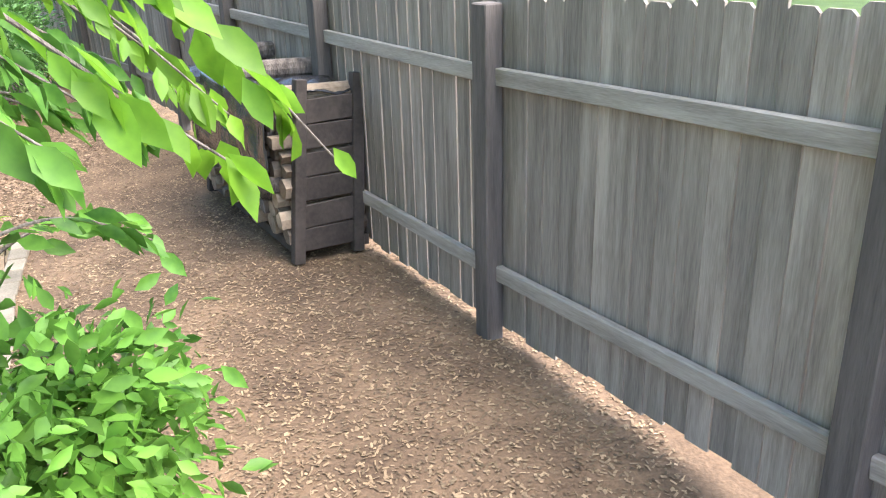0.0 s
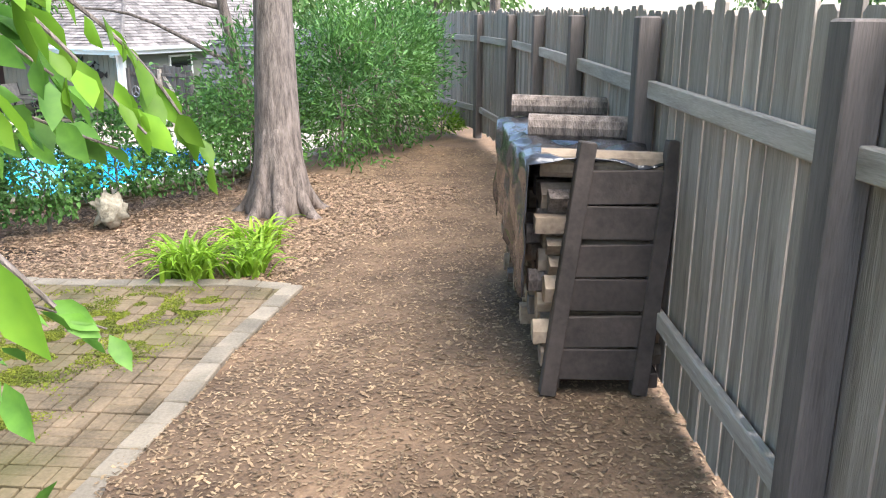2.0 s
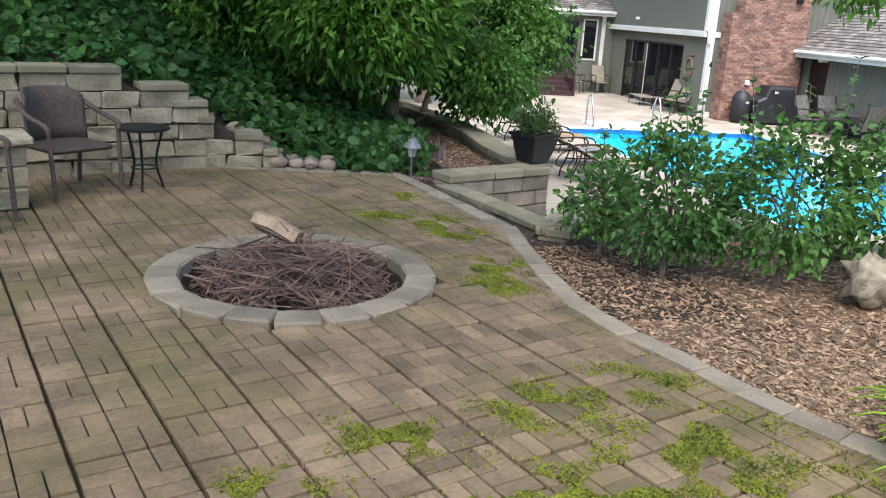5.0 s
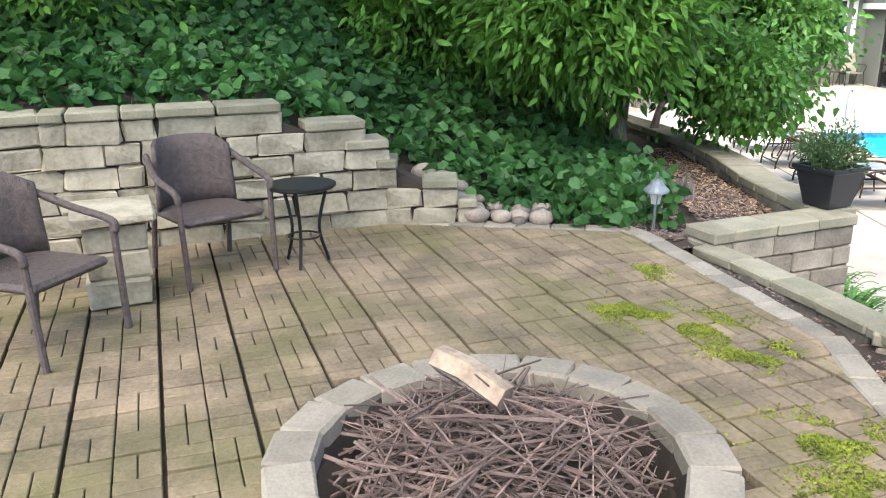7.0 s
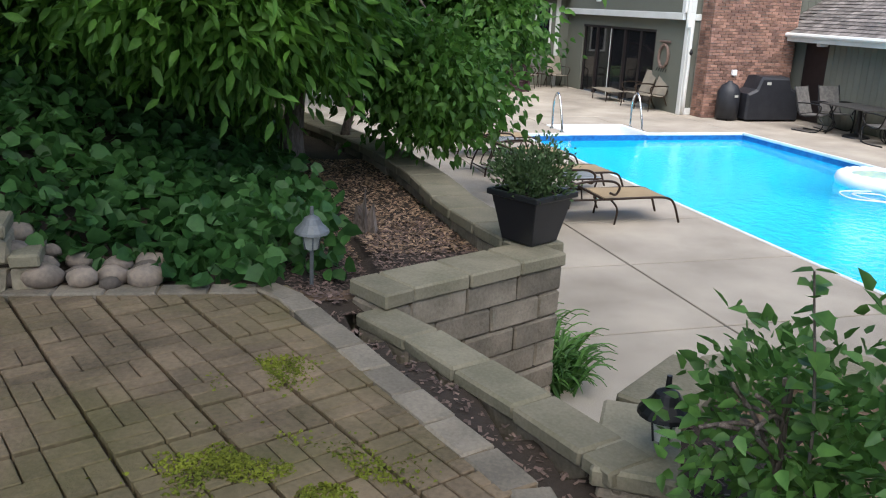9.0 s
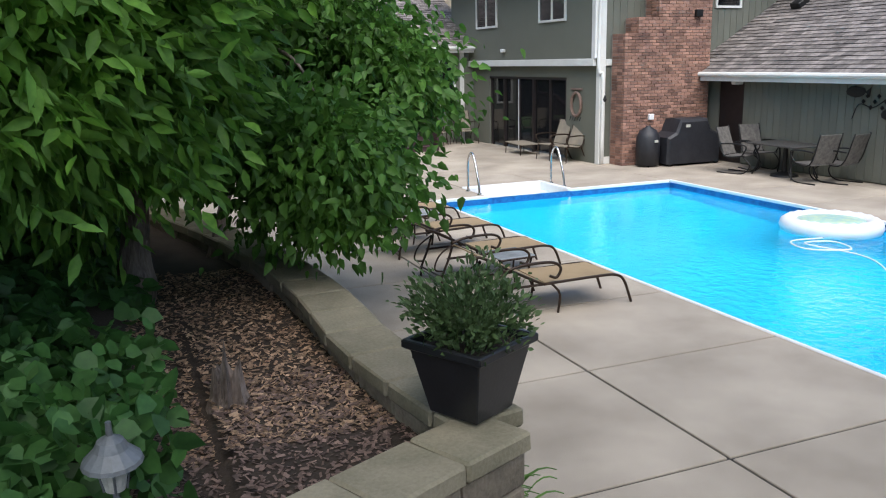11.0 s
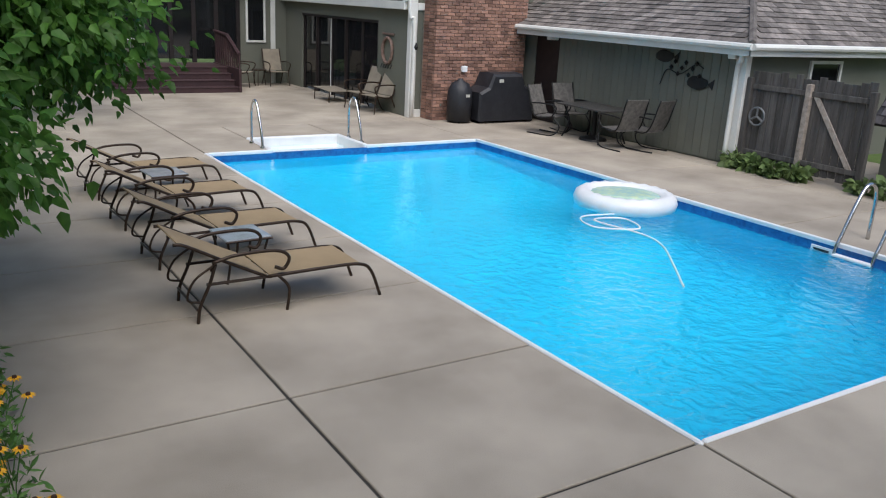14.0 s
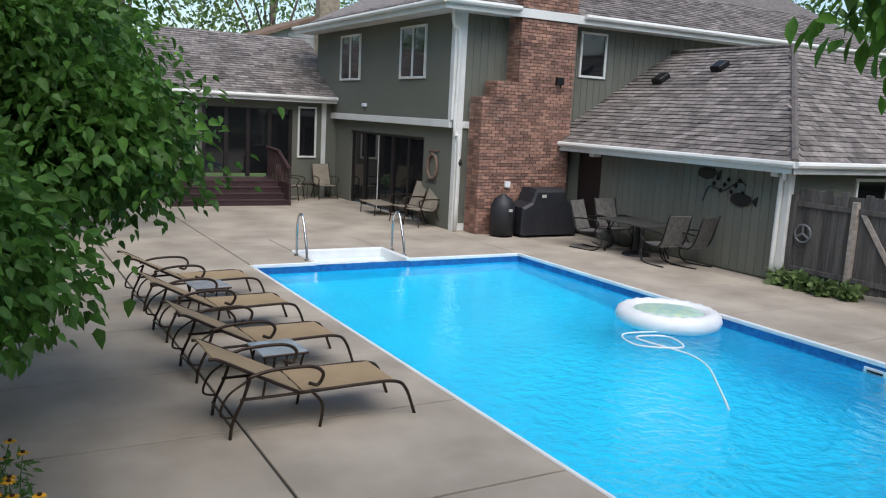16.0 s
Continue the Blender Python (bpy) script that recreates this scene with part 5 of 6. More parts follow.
# ---- patio seats ----
def wicker_chair(m):
    t = thing("wicker_chair", "brown wicker armchair with metal legs on the patio", "chair", "chairs on the patio", m)
    part("seat", bx(BM(), -0.28, 0.28, -0.28, 0.26, 0.38, 0.43, 0.02), M_WICKER, t)
    bm = BM()
    rr = []
    for i in range(13):
        a = radians(180 * i / 12)
        col = []
        for j in range(5):
            f = j / 4
            e = max(0.0, abs(i - 6) - 3) / 3
            zz = 0.42 + f * (0.46 - 0.1 * e)
            col.append(bm.verts.new((-0.3 * math.cos(a) * (1 - 0.04 * f), 0.08 + 0.2 * math.sin(a) + 0.1 * f * math.sin(a), zz)))
        rr.append(col)
    for a, b in zip(rr[1:-1], rr[2:-1]):
        for j in range(4):
            bm.faces.new((a[j], a[j + 1], b[j + 1], b[j]))
    bk = part("backrest", bm, M_WICKER, t, smooth=True)
    s_ = bk.modifiers.new("thickness", "SOLIDIFY")
    s_.thickness = 0.03
    for s in (-1, 1):
        part("armrest", tube(BM(), smoothpts([(s * 0.28, 0.25, 0.78), (s * 0.33, 0.0, 0.68), (s * 0.33, -0.27, 0.62), (s * 0.32, -0.3, 0.55)], 5), 0.022, 8), M_WICKER, t, smooth=True)
        part("front_leg", tube(BM(), [(s * 0.32, -0.29, 0.6), (s * 0.31, -0.32, 0)], 0.02, 8), M_WICKER, t)
        part("rear_leg", tube(BM(), [(s * 0.27, 0.24, 0.4), (s * 0.28, 0.3, 0)], 0.02, 8), M_WICKER, t)
    return t


wc = wicker_chair(pose(-9.12, -2.33, 1.03, 0, 0, 43))
copy_thing(wc, pose(-9.66, -3.62, 1.03, 0, 0, 74))
st = thing("patio_table", "small round black metal side table on the patio", "side table", at=pose(-8.5, -2.2, 1.03))
part("tabletop", lathe(BM(), [(0.22, 0.54), (0.235, 0.55), (0.235, 0.565), (0.22, 0.57)], 28), M_BLACKM, st)
for a in range(3):
    c, s = math.cos(a * 2.094 + 0.5), math.sin(a * 2.094 + 0.5)
    part("leg", tube(BM(), smoothpts([(0.18 * c, 0.18 * s, 0.54), (0.11 * c, 0.11 * s, 0.25), (0.17 * c, 0.17 * s, 0)], 5), 0.012, 8), M_BLACKM, st)
part("ring", tube(BM(), [(0.11 * math.cos(a), 0.11 * math.sin(a), 0.2) for a in [2 * math.pi * k / 16 for k in range(17)]], 0.008, 6), M_BLACKM, st)
pl = thing("stone_pillar", "rough stone block pillar with a flat cap beside the chairs", "stone pillar", at=pose(-9.5, -2.93, 1.0, 0, 0, 25))
rng = random.Random(3)
for k in range(3):
    piece("block", piece_mesh("pillar_block", 0.36, 0.36, 0.17, M_RUBBLE, 0.015, 0.012, 3, k), pose(0, 0, 0.03 + k * 0.172, 0, 0, rng.uniform(-4, 4)), pl)
piece("cap_stone", piece_mesh("pillar_cap", 0.48, 0.46, 0.07, M_RUBBLE, 0.015, 0.01), pose(0, 0, 0.545), pl)

# ---- fire pit ----
fp = thing("fire_pit", "round in-ground fire pit ringed with grey stones", "fire pit", kind="structure")
rng = random.Random(12)
for k in range(20):
    a = 2 * math.pi * k / 20
    me = piece_mesh("pit_stone", 0.265, 0.2, 0.1, M_EDGE, 0.012, 0.006, 3, k)
    piece("stone", me, pose(PIT[0] + 0.83 * math.cos(a), PIT[1] + 0.83 * math.sin(a), 0.955 + rng.uniform(-0.004, 0.006), 0, 0, math.degrees(a) + 90 + rng.uniform(-2, 2)), fp)
bm = BM()
n = 40
ra = [bm.verts.new((PIT[0] + 0.74 * math.cos(2 * math.pi * k / n), PIT[1] + 0.74 * math.sin(2 * math.pi * k / n), 1.02)) for k in range(n)]
rb = [bm.verts.new((PIT[0] + 0.70 * math.cos(2 * math.pi * k / n), PIT[1] + 0.70 * math.sin(2 * math.pi * k / n), 0.72)) for k in range(n)]
for k in range(n):
    bm.faces.new((ra[k], ra[(k + 1) % n], rb[(k + 1) % n], rb[k]))
bm.faces.new(rb)
part("lining", bm, M_SOIL, fp, "sooty black lining")
V, F = [], []
bm = BM()
for k in range(520):
    a, rad = rng.uniform(0, 6.283), 0.62 * math.sqrt(rng.random())
    cx, cy = PIT[0] + rad * math.cos(a), PIT[1] + rad * math.sin(a)
    ln = rng.uniform(0.12, 0.42)
    b = rng.uniform(0, 6.283)
    z = 0.88 + 0.4 * (1 - (rad / 0.66) ** 2) * rng.uniform(0.2, 1.0)
    dx, dy, dz = ln * math.cos(b), ln * math.sin(b), rng.uniform(-0.1, 0.12)
    if math.hypot(cx + dx - PIT[0], cy + dy - PIT[1]) > 0.7 or math.hypot(cx - dx - PIT[0], cy - dy - PIT[1]) > 0.7:
        dx, dy = dx * 0.4, dy * 0.4
    r = rng.uniform(0.003, 0.009)
    tube(bm, [(cx - dx, cy - dy, z - dz), (cx + rng.uniform(-0.03, 0.03), cy + rng.uniform(-0.03, 0.03), z + 0.02), (cx + dx, cy + dy, z + dz)], r, 4, r * 0.5, False)
tagged(obj("twig_pile", bm, M_TWIG), "heap of dry brown twigs in the fire pit", "twigs", kind="stuff")
lg = thing("split_log", "split pale log lying on the twig heap", "log", at=pose(PIT[0] - 0.1, PIT[1] + 0.12, 1.29, 0, 12, -35) @ Matrix.Diagonal((0.8, 1, 1, 1)))
part("wood", tube(BM(), [(-0.24, 0, 0.02), (-0.05, 0, 0.03), (0.2, 0, 0.0)], 0.06, 5), M_LOG, lg)
part("bark", tube(BM(), [(-0.235, 0.02, 0.0), (0.19, 0.02, -0.02)], 0.058, 5), M_BARK, lg)

# ---- planters and lamps ----
pot = thing("planter", "square tapered black resin planter on the wall corner", "planter", at=pose(-4.38, -0.84, 1.115, 0, 0, 28))
bm = BM()
lv = []
for h, s in ((0, 0.13), (0.3, 0.19), (0.3, 0.215), (0.34, 0.215), (0.34, 0.185), (0.29, 0.18)):
    lv.append([bm.verts.new((a * s, b * s, h)) for a, b in ((-1, -1), (1, -1), (1, 1), (-1, 1))])
bm.faces.new(lv[0][::-1])
for a, b in zip(lv, lv[1:]):
    for i in range(4):
        bm.faces.new((a[i], a[(i + 1) % 4], b[(i + 1) % 4], b[i]))
bmesh.ops.bevel(bm, geom=list(bm.edges), offset=0.006, segments=1, affect="EDGES")
part("pot", bm, M_POT, pot)
part("soil", bx(BM(), -0.18, 0.18, -0.18, 0.18, 0.25, 0.3), M_SOIL, pot)
rng2 = np.random.default_rng(31)
P, O = crown_points(rng2, (0, 0, 0.45), (0.27, 0.25, 0.15), 2600, 60, (0.035, 0.035, 0.05), 0.3)
P = P[(P[:, 2] > 0.3)]
D = P - np.array((0, 0, 0.25)) + rng2.normal(size=P.shape) * 0.15
leaves("herb_leaves", P, D, 0.035, LEAF_OVAL, M_LEAF_GREY, rng2, pot)
bm = BM()
for k in range(40):
    a, r = rng2.uniform(0, 6.28), rng2.uniform(0.05, 0.3)
    tube(bm, smoothpts([(0.1 * math.cos(a), 0.1 * math.sin(a), 0.28), (r * 0.6 * math.cos(a), r * 0.6 * math.sin(a), 0.45), (r * math.cos(a), r * math.sin(a), 0.5 + 0.1 * rng2.random())], 3), 0.003, 4, 0.001, False)
part("herb_stems", bm, M_LEAF_GREY, pot)


stump = thing("tree_stump", "splintered old grey-brown stump in the bed", "stump", at=pose(-5.3, 0.15, 0.9))
bm = BM()
lathe(bm, [(0.12, 0), (0.09, 0.08), (0.075, 0.16), (0.065, 0.22), (0.02, 0.12)], 18)
for v in bm.verts:
    a = math.atan2(v.co.y, v.co.x)
    v.co *= 1 + 0.5 * noise.noise(Vector((math.cos(a) * 2, math.sin(a) * 2, v.co.z)))
    if v.co.z > 0.18:
        v.co.z += 0.2 * noise.noise(Vector((math.cos(a) * 3, math.sin(a) * 3, 4)))
part("wood", bm, M_BARK, stump)


def path_lamp(x, y, z, m, label, tilt=0):
    t = thing("path_lamp", label, "garden lamp", at=pose(x, y, z, tilt, 0, 0))
    part("stake", tube(BM(), [(0, 0, -0.1), (0, 0, 0.34)], 0.012, 8), m, t)
    part("lens", lathe(BM(), [(0.035, 0.34), (0.05, 0.42), (0.05, 0.45)], 12), M_FROST, t)
    part("cap", lathe(BM(), [(0.105, 0.445), (0.1, 0.46), (0.06, 0.5), (0.045, 0.53), (0.012, 0.55), (0.01, 0.6)], 16), m, t)
    for k in range(4):
        a = k * math.pi / 2
        part("cage_bar", tube(BM(), [(0.038 * math.cos(a), 0.038 * math.sin(a), 0.335), (0.056 * math.cos(a), 0.056 * math.sin(a), 0.45)], 0.005, 5), m, t)


path_lamp(-5.85, -1.05, height(-5.85, -1.05) - 0.1, M_LAMP, "grey metal lantern path lamp in the mulch bed", 4)
path_lamp(-4.82, -3.32, 0.72, M_BLACKM, "black metal lantern path lamp under the shrub")

# ---- plants ----
def stuffleaves(name, label, P, D, size, shape, m, seed):
    ob = leaves(name, P, D, size, shape, m, np.random.default_rng(seed))
    return tagged(ob, label, "plants", kind="stuff")


rng = np.random.default_rng(77)
# ivy slope behind the stone wall
n = 34000
X = rng.uniform(-13, -5.6, n)
d = rng.uniform(0, 1, n) ** 0.8 * 7.5
Y = np.array([wall_y(x) for x in X]) + np.where((X > -6.75) & (X < -6.0), -0.12, 0.12) + d
keep = [(x < -6.05 or y > 0.2) and inside(x, y, TERRACE) and (x < -6.0 or y > 1.5) for x, y in zip(X, Y)]
X, Y = X[keep], Y[keep]
Z = np.array([height(x, y) for x, y in zip(X, Y)]) + rng.uniform(0.02, 0.2, len(X))
P = np.stack([X, Y, Z], 1)
D = rng.normal(size=P.shape)
D[:, 1] -= 0.6
D[:, 2] = rng.uniform(-0.5, 0.1, len(P))
stuffleaves("ground_cover", "dense dark green heart-leaved ground cover on the slope", P, D, 0.115, LEAF_ROUND, M_LEAF_COVER, 1)
# heart leaves in the bed beside the lamp
n = 1000
P = np.stack([rng.uniform(-6.6, -5.6, n), rng.uniform(-0.95, 0.6, n), rng.uniform(0.95, 1.4, n)], 1)
D = rng.normal(size=P.shape)
D[:, 2] = -0.5
stuffleaves("bed_plants", "broad green leaves around the lamp in the bed", P, D, 0.1, LEAF_ROUND, M_LEAF_COVER, 2)

tree("tree", "leaning tree with long drooping compound leaves over the bed", (-5.68, 2.1, 1.15), (-5.5, 2.2, 4.8), 0.11, ((-6.1, 1.9, 3.3), (1.7, 1.9, 1.7)), 26000, 0.135, LEAF_ASH, M_LEAF_ASH, 5,
     lean=(0.15, 0.0), clumps=150, clump_r=(0.17, 0.17, 0.15), droop=0.5, crowns=[((-6.3, 0.7, 2.75), (1.0, 0.8, 0.6)), ((-7.6, 2.2, 3.0), (1.3, 1.6, 1.4))])
tree("tree", "small maple-leaved tree overhanging the loungers", (-4.95, 3.6, 1.0), (-3.9, 4.2, 3.6), 0.06, ((-4.0, 4.4, 2.95), (1.2, 1.3, 0.95)), 13000, 0.095, LEAF_POINT, M_LEAF_MAPLE, 6,
     clumps=70, clump_r=(0.24, 0.24, 0.17), droop=0.9, crowns=[((-4.6, 6.4, 2.7), (1.3, 1.6, 1.3)), ((-3.3, 3.9, 2.4), (0.7, 0.7, 0.5)), ((-4.25, 2.2, 1.85), (0.4, 0.6, 0.4))])
spruce = tree("tree", "tall spruce trunk rising from the mulch", (-2.15, -6.65, 1.0), (-1.7, -6.45, 9.5), 0.3, ((-1.6, -6.4, 10.5), (2.6, 2.6, 2.4)), 5000, 0.2, LEAF_LANCE, M_LEAF_FAR_HAZED, 7, clumps=60, clump_r=(0.4, 0.4, 0.3))
for a, ln in ((-35, 0.42), (30, 0.34), (110, 0.4), (170, 0.36), (215, 0.44), (265, 0.4)):
    c, q = math.cos(radians(a)), math.sin(radians(a))
    part("root", tube(BM(), smoothpts([(0.1 * c, 0.1 * q, 0.95), (0.25 * c, 0.25 * q, 0.36), (ln * c, ln * q, 0.06), ((ln + 0.2) * c, (ln + 0.2) * q, -0.08)], 5), 0.1, 9, 0.06), M_BARK, spruce, smooth=True)
tree("tree", "slim grey tree trunk at the end of the path", (5.6, -6.1, 1.0), (5.9, -6.0, 8), 0.16, ((5.8, -6, 8.5), (2.4, 2.4, 2)), 4000, 0.2, LEAF_OVAL, M_LEAF_FAR_HAZED, 8, clumps=50, clump_r=(0.4, 0.4, 0.3))
# Added tree, its crown out of view overhead, that keeps sun off the patio.
tree("tree", "unseen tall tree added to shade the patio", (-13.6, -8.0, 1.2), (-12.0, -8.0, 9.5), 0.24, ((-8.2, -8.3, 9.0), (4.2, 4.4, 1.3)), 5000, 0.32, LEAF_OVAL, M_LEAF_ASH, 15, clumps=110, clump_r=(0.5, 0.5, 0.3), limbs=12)
# Second added crown, too high to be seen, blocks light to slope and patio.
tree("tree", "unseen tall tree added to shade the slope", (-12.2, 2.2, 2.2), (-10.6, -0.5, 9.5), 0.22, ((-9.5, -1.7, 8.8), (3.3, 3.2, 1.3)), 5000, 0.32, LEAF_OVAL, M_LEAF_ASH, 16, clumps=130, clump_r=(0.5, 0.5, 0.3), limbs=12)
# shrub row along the terrace edge
for k, (x, y, h, r, nn) in enumerate([(-4.7, -3.8, 0.6, 0.36, 1100), (-4.4, -4.35, 1.0, 0.5, 2300), (-3.6, -4.65, 1.15, 0.6, 2300), (-2.7, -4.75, 1.15, 0.65, 2300), (-1.7, -5.0, 1.25, 0.65, 1900), (-0.7, -5.2, 1.5, 0.75, 2300)]):
    tree("shrub", "leafy green shrub in the row above the pool", (x, y, 1.0), (x, y, 1.0 + h * 0.9), 0.02, ((x, y, 1.0 + h * 0.5), (r, r * 0.8, h * 0.55)), nn, 0.062, LEAF_POINT, M_LEAF_SHRUB, 40 + k,
         clumps=75, clump_r=(0.07, 0.07, 0.09), droop=0.1, limbs=9)
for k, (x, y, h, r, nn) in enumerate([(0.7, -5.7, 2.2, 0.9, 4500), (1.9, -5.6, 2.5, 1.0, 5000), (3.1, -5.3, 2.5, 1.0, 5000), (-0.2, -4.9, 2.0, 0.8, 3000)]):
    tree("shrub", "tall bright green bushy shrub beside the mulch path", (x, y, 1.0), (x, y, 1.0 + h * 0.8), 0.03, ((x, y, 1.0 + h * 0.5), (r, r, h * 0.55)), nn, 0.1, LEAF_LANCE, M_LEAF_SHRUB, 60 + k,
         clumps=90, clump_r=(0.14, 0.14, 0.18), droop=-0.3, limbs=14)
tree("shrub", "low yellow-green shrub at the end of the path", (4.1, -5.7, 1.05), (4.1, -5.7, 1.4), 0.02, ((4.1, -5.7, 1.3), (0.4, 0.35, 0.28)), 900, 0.09, LEAF_LANCE, M_LEAF_BRIGHT, 71, clumps=25, clump_r=(0.08, 0.08, 0.08), droop=-0.5)
# sprigs standing over the shrub nearest the patio
SPRIG_LEAF = []
for k in range(4):
    me = bpy.data.meshes.new("sprig_leaf")
    w = 0.052 + 0.01 * k
    me.from_pydata([(x * w, y * w, z * w * (1 + 0.6 * k)) for x, y, z in LEAF_ROUND], [], [(0, 1, 2, 3), (0, 3, 4, 5)])
    me.materials.append(M_LEAF_SHRUB)
    SPRIG_LEAF.append(me)
sprig_rng = random.Random(71)
SPRIGS = [(-4.75, -4.0, 0.95), (-4.6, -4.3, 1.25), (-4.35, -4.5, 1.45), (-4.15, -4.3, 1.3), (-3.9, -4.6, 1.55), (-3.6, -4.75, 1.4), (-3.3, -4.6, 1.6), (-3.05, -4.85, 1.45),
          (-2.75, -4.7, 1.65), (-2.45, -4.9, 1.5), (-2.1, -4.9, 1.6), (-1.8, -5.05, 1.5), (-1.5, -5.0, 1.7), (-1.1, -5.15, 1.6)]
for x, y, h in SPRIGS:
    t = thing("shrub_sprig", "tall leafy shoot above the shrub row", "shrub", at=pose(x, y, 1.0))
    dx, dy = sprig_rng.uniform(-0.3, 0.25), sprig_rng.uniform(-0.25, 0.15)
    pts = smoothpts([(0, 0, 0), (dx * 0.25, dy * 0.25, h * 0.5), (dx, dy, h)], 12)
    part("stem", tube(BM(), pts, 0.008, 5, 0.003), M_BARK, t)
    for i in range(6, len(pts)):
        for side in (0, 1):
            if sprig_rng.random() < 0.12:
                continue
            turn = i * 137.5 + side * 180 + sprig_rng.uniform(-25, 25)
            p = pts[i]
            piece("leaf", SPRIG_LEAF[sprig_rng.randrange(4)], pose(p.x, p.y, p.z + sprig_rng.uniform(-0.01, 0.01), 0, 0, turn) @ pose(0, 0, 0, sprig_rng.uniform(-25, 35), sprig_rng.uniform(-20, 20), 0), t)


def blade_clump(x, y, z, n, length, m, seed, label, name="daylily"):
    r = np.random.default_rng(seed)
    V, F = [], []
    for k in range(n):
        a, ln = r.uniform(0, 6.283), length * r.uniform(0.6, 1.15)
        b0 = Vector((r.normal() * 0.09, r.normal() * 0.09, 0))
        o = Vector((math.cos(a), math.sin(a), 0))
        s = Vector((-o.y, o.x, 0))
        reach = r.uniform(0.35, 0.9)
        base = len(V)
        for i in range(7):
            f = i / 6
            p = b0 + o * ln * reach * f + Vector((0, 0, ln * (1.25 * f - (0.55 + 0.4 * reach) * f * f)))
            w = 0.018 * (1 - f ** 2.2) + 0.001
            V += [p - s * w, p - Vector((0, 0, 0.006)), p + s * w]
        for i in range(6):
            q = base + i * 3
            F += [(q, q + 1, q + 4, q + 3), (q + 1, q + 2, q + 5, q + 4)]
    t = thing(name, label, "plant", at=pose(x, y, z))
    raw("foliage", V, F, m, t)


blade_clump(-4.5, -7.45, 1.0, 140, 0.62, M_LEAF_LILY, 3, "bright green strappy daylily clump by the patio edge")
blade_clump(-4.15, -7.75, 1.0, 80, 0.5, M_LEAF_LILY, 5, "bright green strappy daylily clump by the patio edge")
blade_clump(-3.5, -7.36, 1.0, 70, 0.48, M_LEAF_LILY, 4, "small daylily clump near the spruce trunk")
for k, (x, y) in enumerate(((-4.0, -0.55), (-3.95, 0.0), (-4.1, -0.8))):
    blade_clump(x, y, 0.0, 130, 0.5, M_LEAF_SHRUB, 20 + k, "grassy green clump at the foot of the wall", "grass_clump")
# yellow flowers at the foot of the bed wall
for k in range(90):
    x, y = -4.0 + rng.uniform(-0.2, 0.18), rng.uniform(0.2, 2.9)
    h = rng.uniform(0.25, 0.55)
    t = thing("yellow_flower", "yellow daisy-like flower with a brown centre", "flower", "yellow flowers", pose(x, y, 0))
    ex, ey = rng.uniform(-0.08, 0.12), rng.uniform(-0.1, 0.1)
    part("stem", tube(BM(), [(0, 0, 0), (ex * 0.4, ey * 0.4, h * 0.6), (ex, ey, h)], 0.004, 4), M_LEAF_SHRUB, t)
    part("centre", lathe(BM(), [(0.014, 0), (0.012, 0.014), (0.004, 0.018)], 8, (ex, ey, h)), M_BROWN, t)
    V, F = [], []
    for q in range(11):
        a = q * 0.571
        o, s = Vector((math.cos(a), math.sin(a), 0)), Vector((-math.sin(a), math.cos(a), 0))
        c = Vector((ex, ey, h + 0.003))
        b = len(V)
        V += [c, c + o * 0.025 + s * 0.009, c + o * 0.045 - Vector((0, 0, 0.01)), c + o * 0.025 - s * 0.009]
        F += [(b, b + 1, b + 2, b + 3)]
    raw("petal_ring", V, F, M_YELLOW, t)
P = np.stack([rng.uniform(-4.25, -3.75, 900), rng.uniform(0.2, 2.8, 900), rng.uniform(0.02, 0.45, 900)], 1)
D = rng.normal(size=P.shape)
stuffleaves("flower_leaves", "green foliage below the yellow flowers", P, D, 0.08, LEAF_LANCE, M_LEAF_SHRUB, 9)
# hostas at the gate and shed
for k, (x, y) in enumerate([(8.5, 6.6), (8.5, 6.2), (8.5, 5.8), (8.55, 5.4), (8.7, 4.2), (8.75, 3.8), (8.8, 3.4), (8.8, 3.0), (8.85, 2.6), (8.85, 2.2), (8.85, 1.8), (8.9, 1.4)]):
    t = thing("hosta", "variegated low hosta clump at the deck's edge", "plant", "hostas", pose(x, y, 0))
    P, O = crown_points(rng, (0, 0, 0.1), (0.2, 0.22, 0.1), 130, 30, (0.03, 0.03, 0.03), 0.2)
    P[:, 2] = np.abs(P[:, 2]) + 0.02
    D = P - np.array((0, 0, 0.1)) + rng.normal(size=P.shape) * 0.05
    D[:, 2] -= 0.05
    leaves("foliage", P, D, 0.14, LEAF_ROUND, M_LEAF_HOSTA, rng, t)
# the bush beside the start of the path, with its overhanging branch
def branch(pts, n, size, m, seed, label, spread=0.16):
    r = np.random.default_rng(seed)
    t = thing("tree_branch", label, "branch", at=pose(*pts[0]))
    o = Vector(pts[0])
    sp = [p - o for p in smoothpts(pts, 8)]
    part("stem", tube(BM(), sp, 0.009, 6, 0.003), M_BARK, t)
    L, D = [], []
    for k in range(n):
        i = r.integers(2, len(sp))
        d = (sp[i] - sp[i - 1]).normalized()
        side = d.cross(Vector((0, 0, 1))) * (1 if k % 2 else -1)
        L.append(sp[i] + side * r.uniform(0, spread * 0.5) + Vector((0, 0, r.normal() * 0.02)))
        D.append(side * 0.8 + d * 0.7 + Vector((0, 0, -0.45)) + Vector(r.normal(size=3)) * 0.25)
    leaves("foliage", np.array([list(v) for v in L]), np.array([list(v) for v in D]), size, LEAF_OVAL, m, r, t)


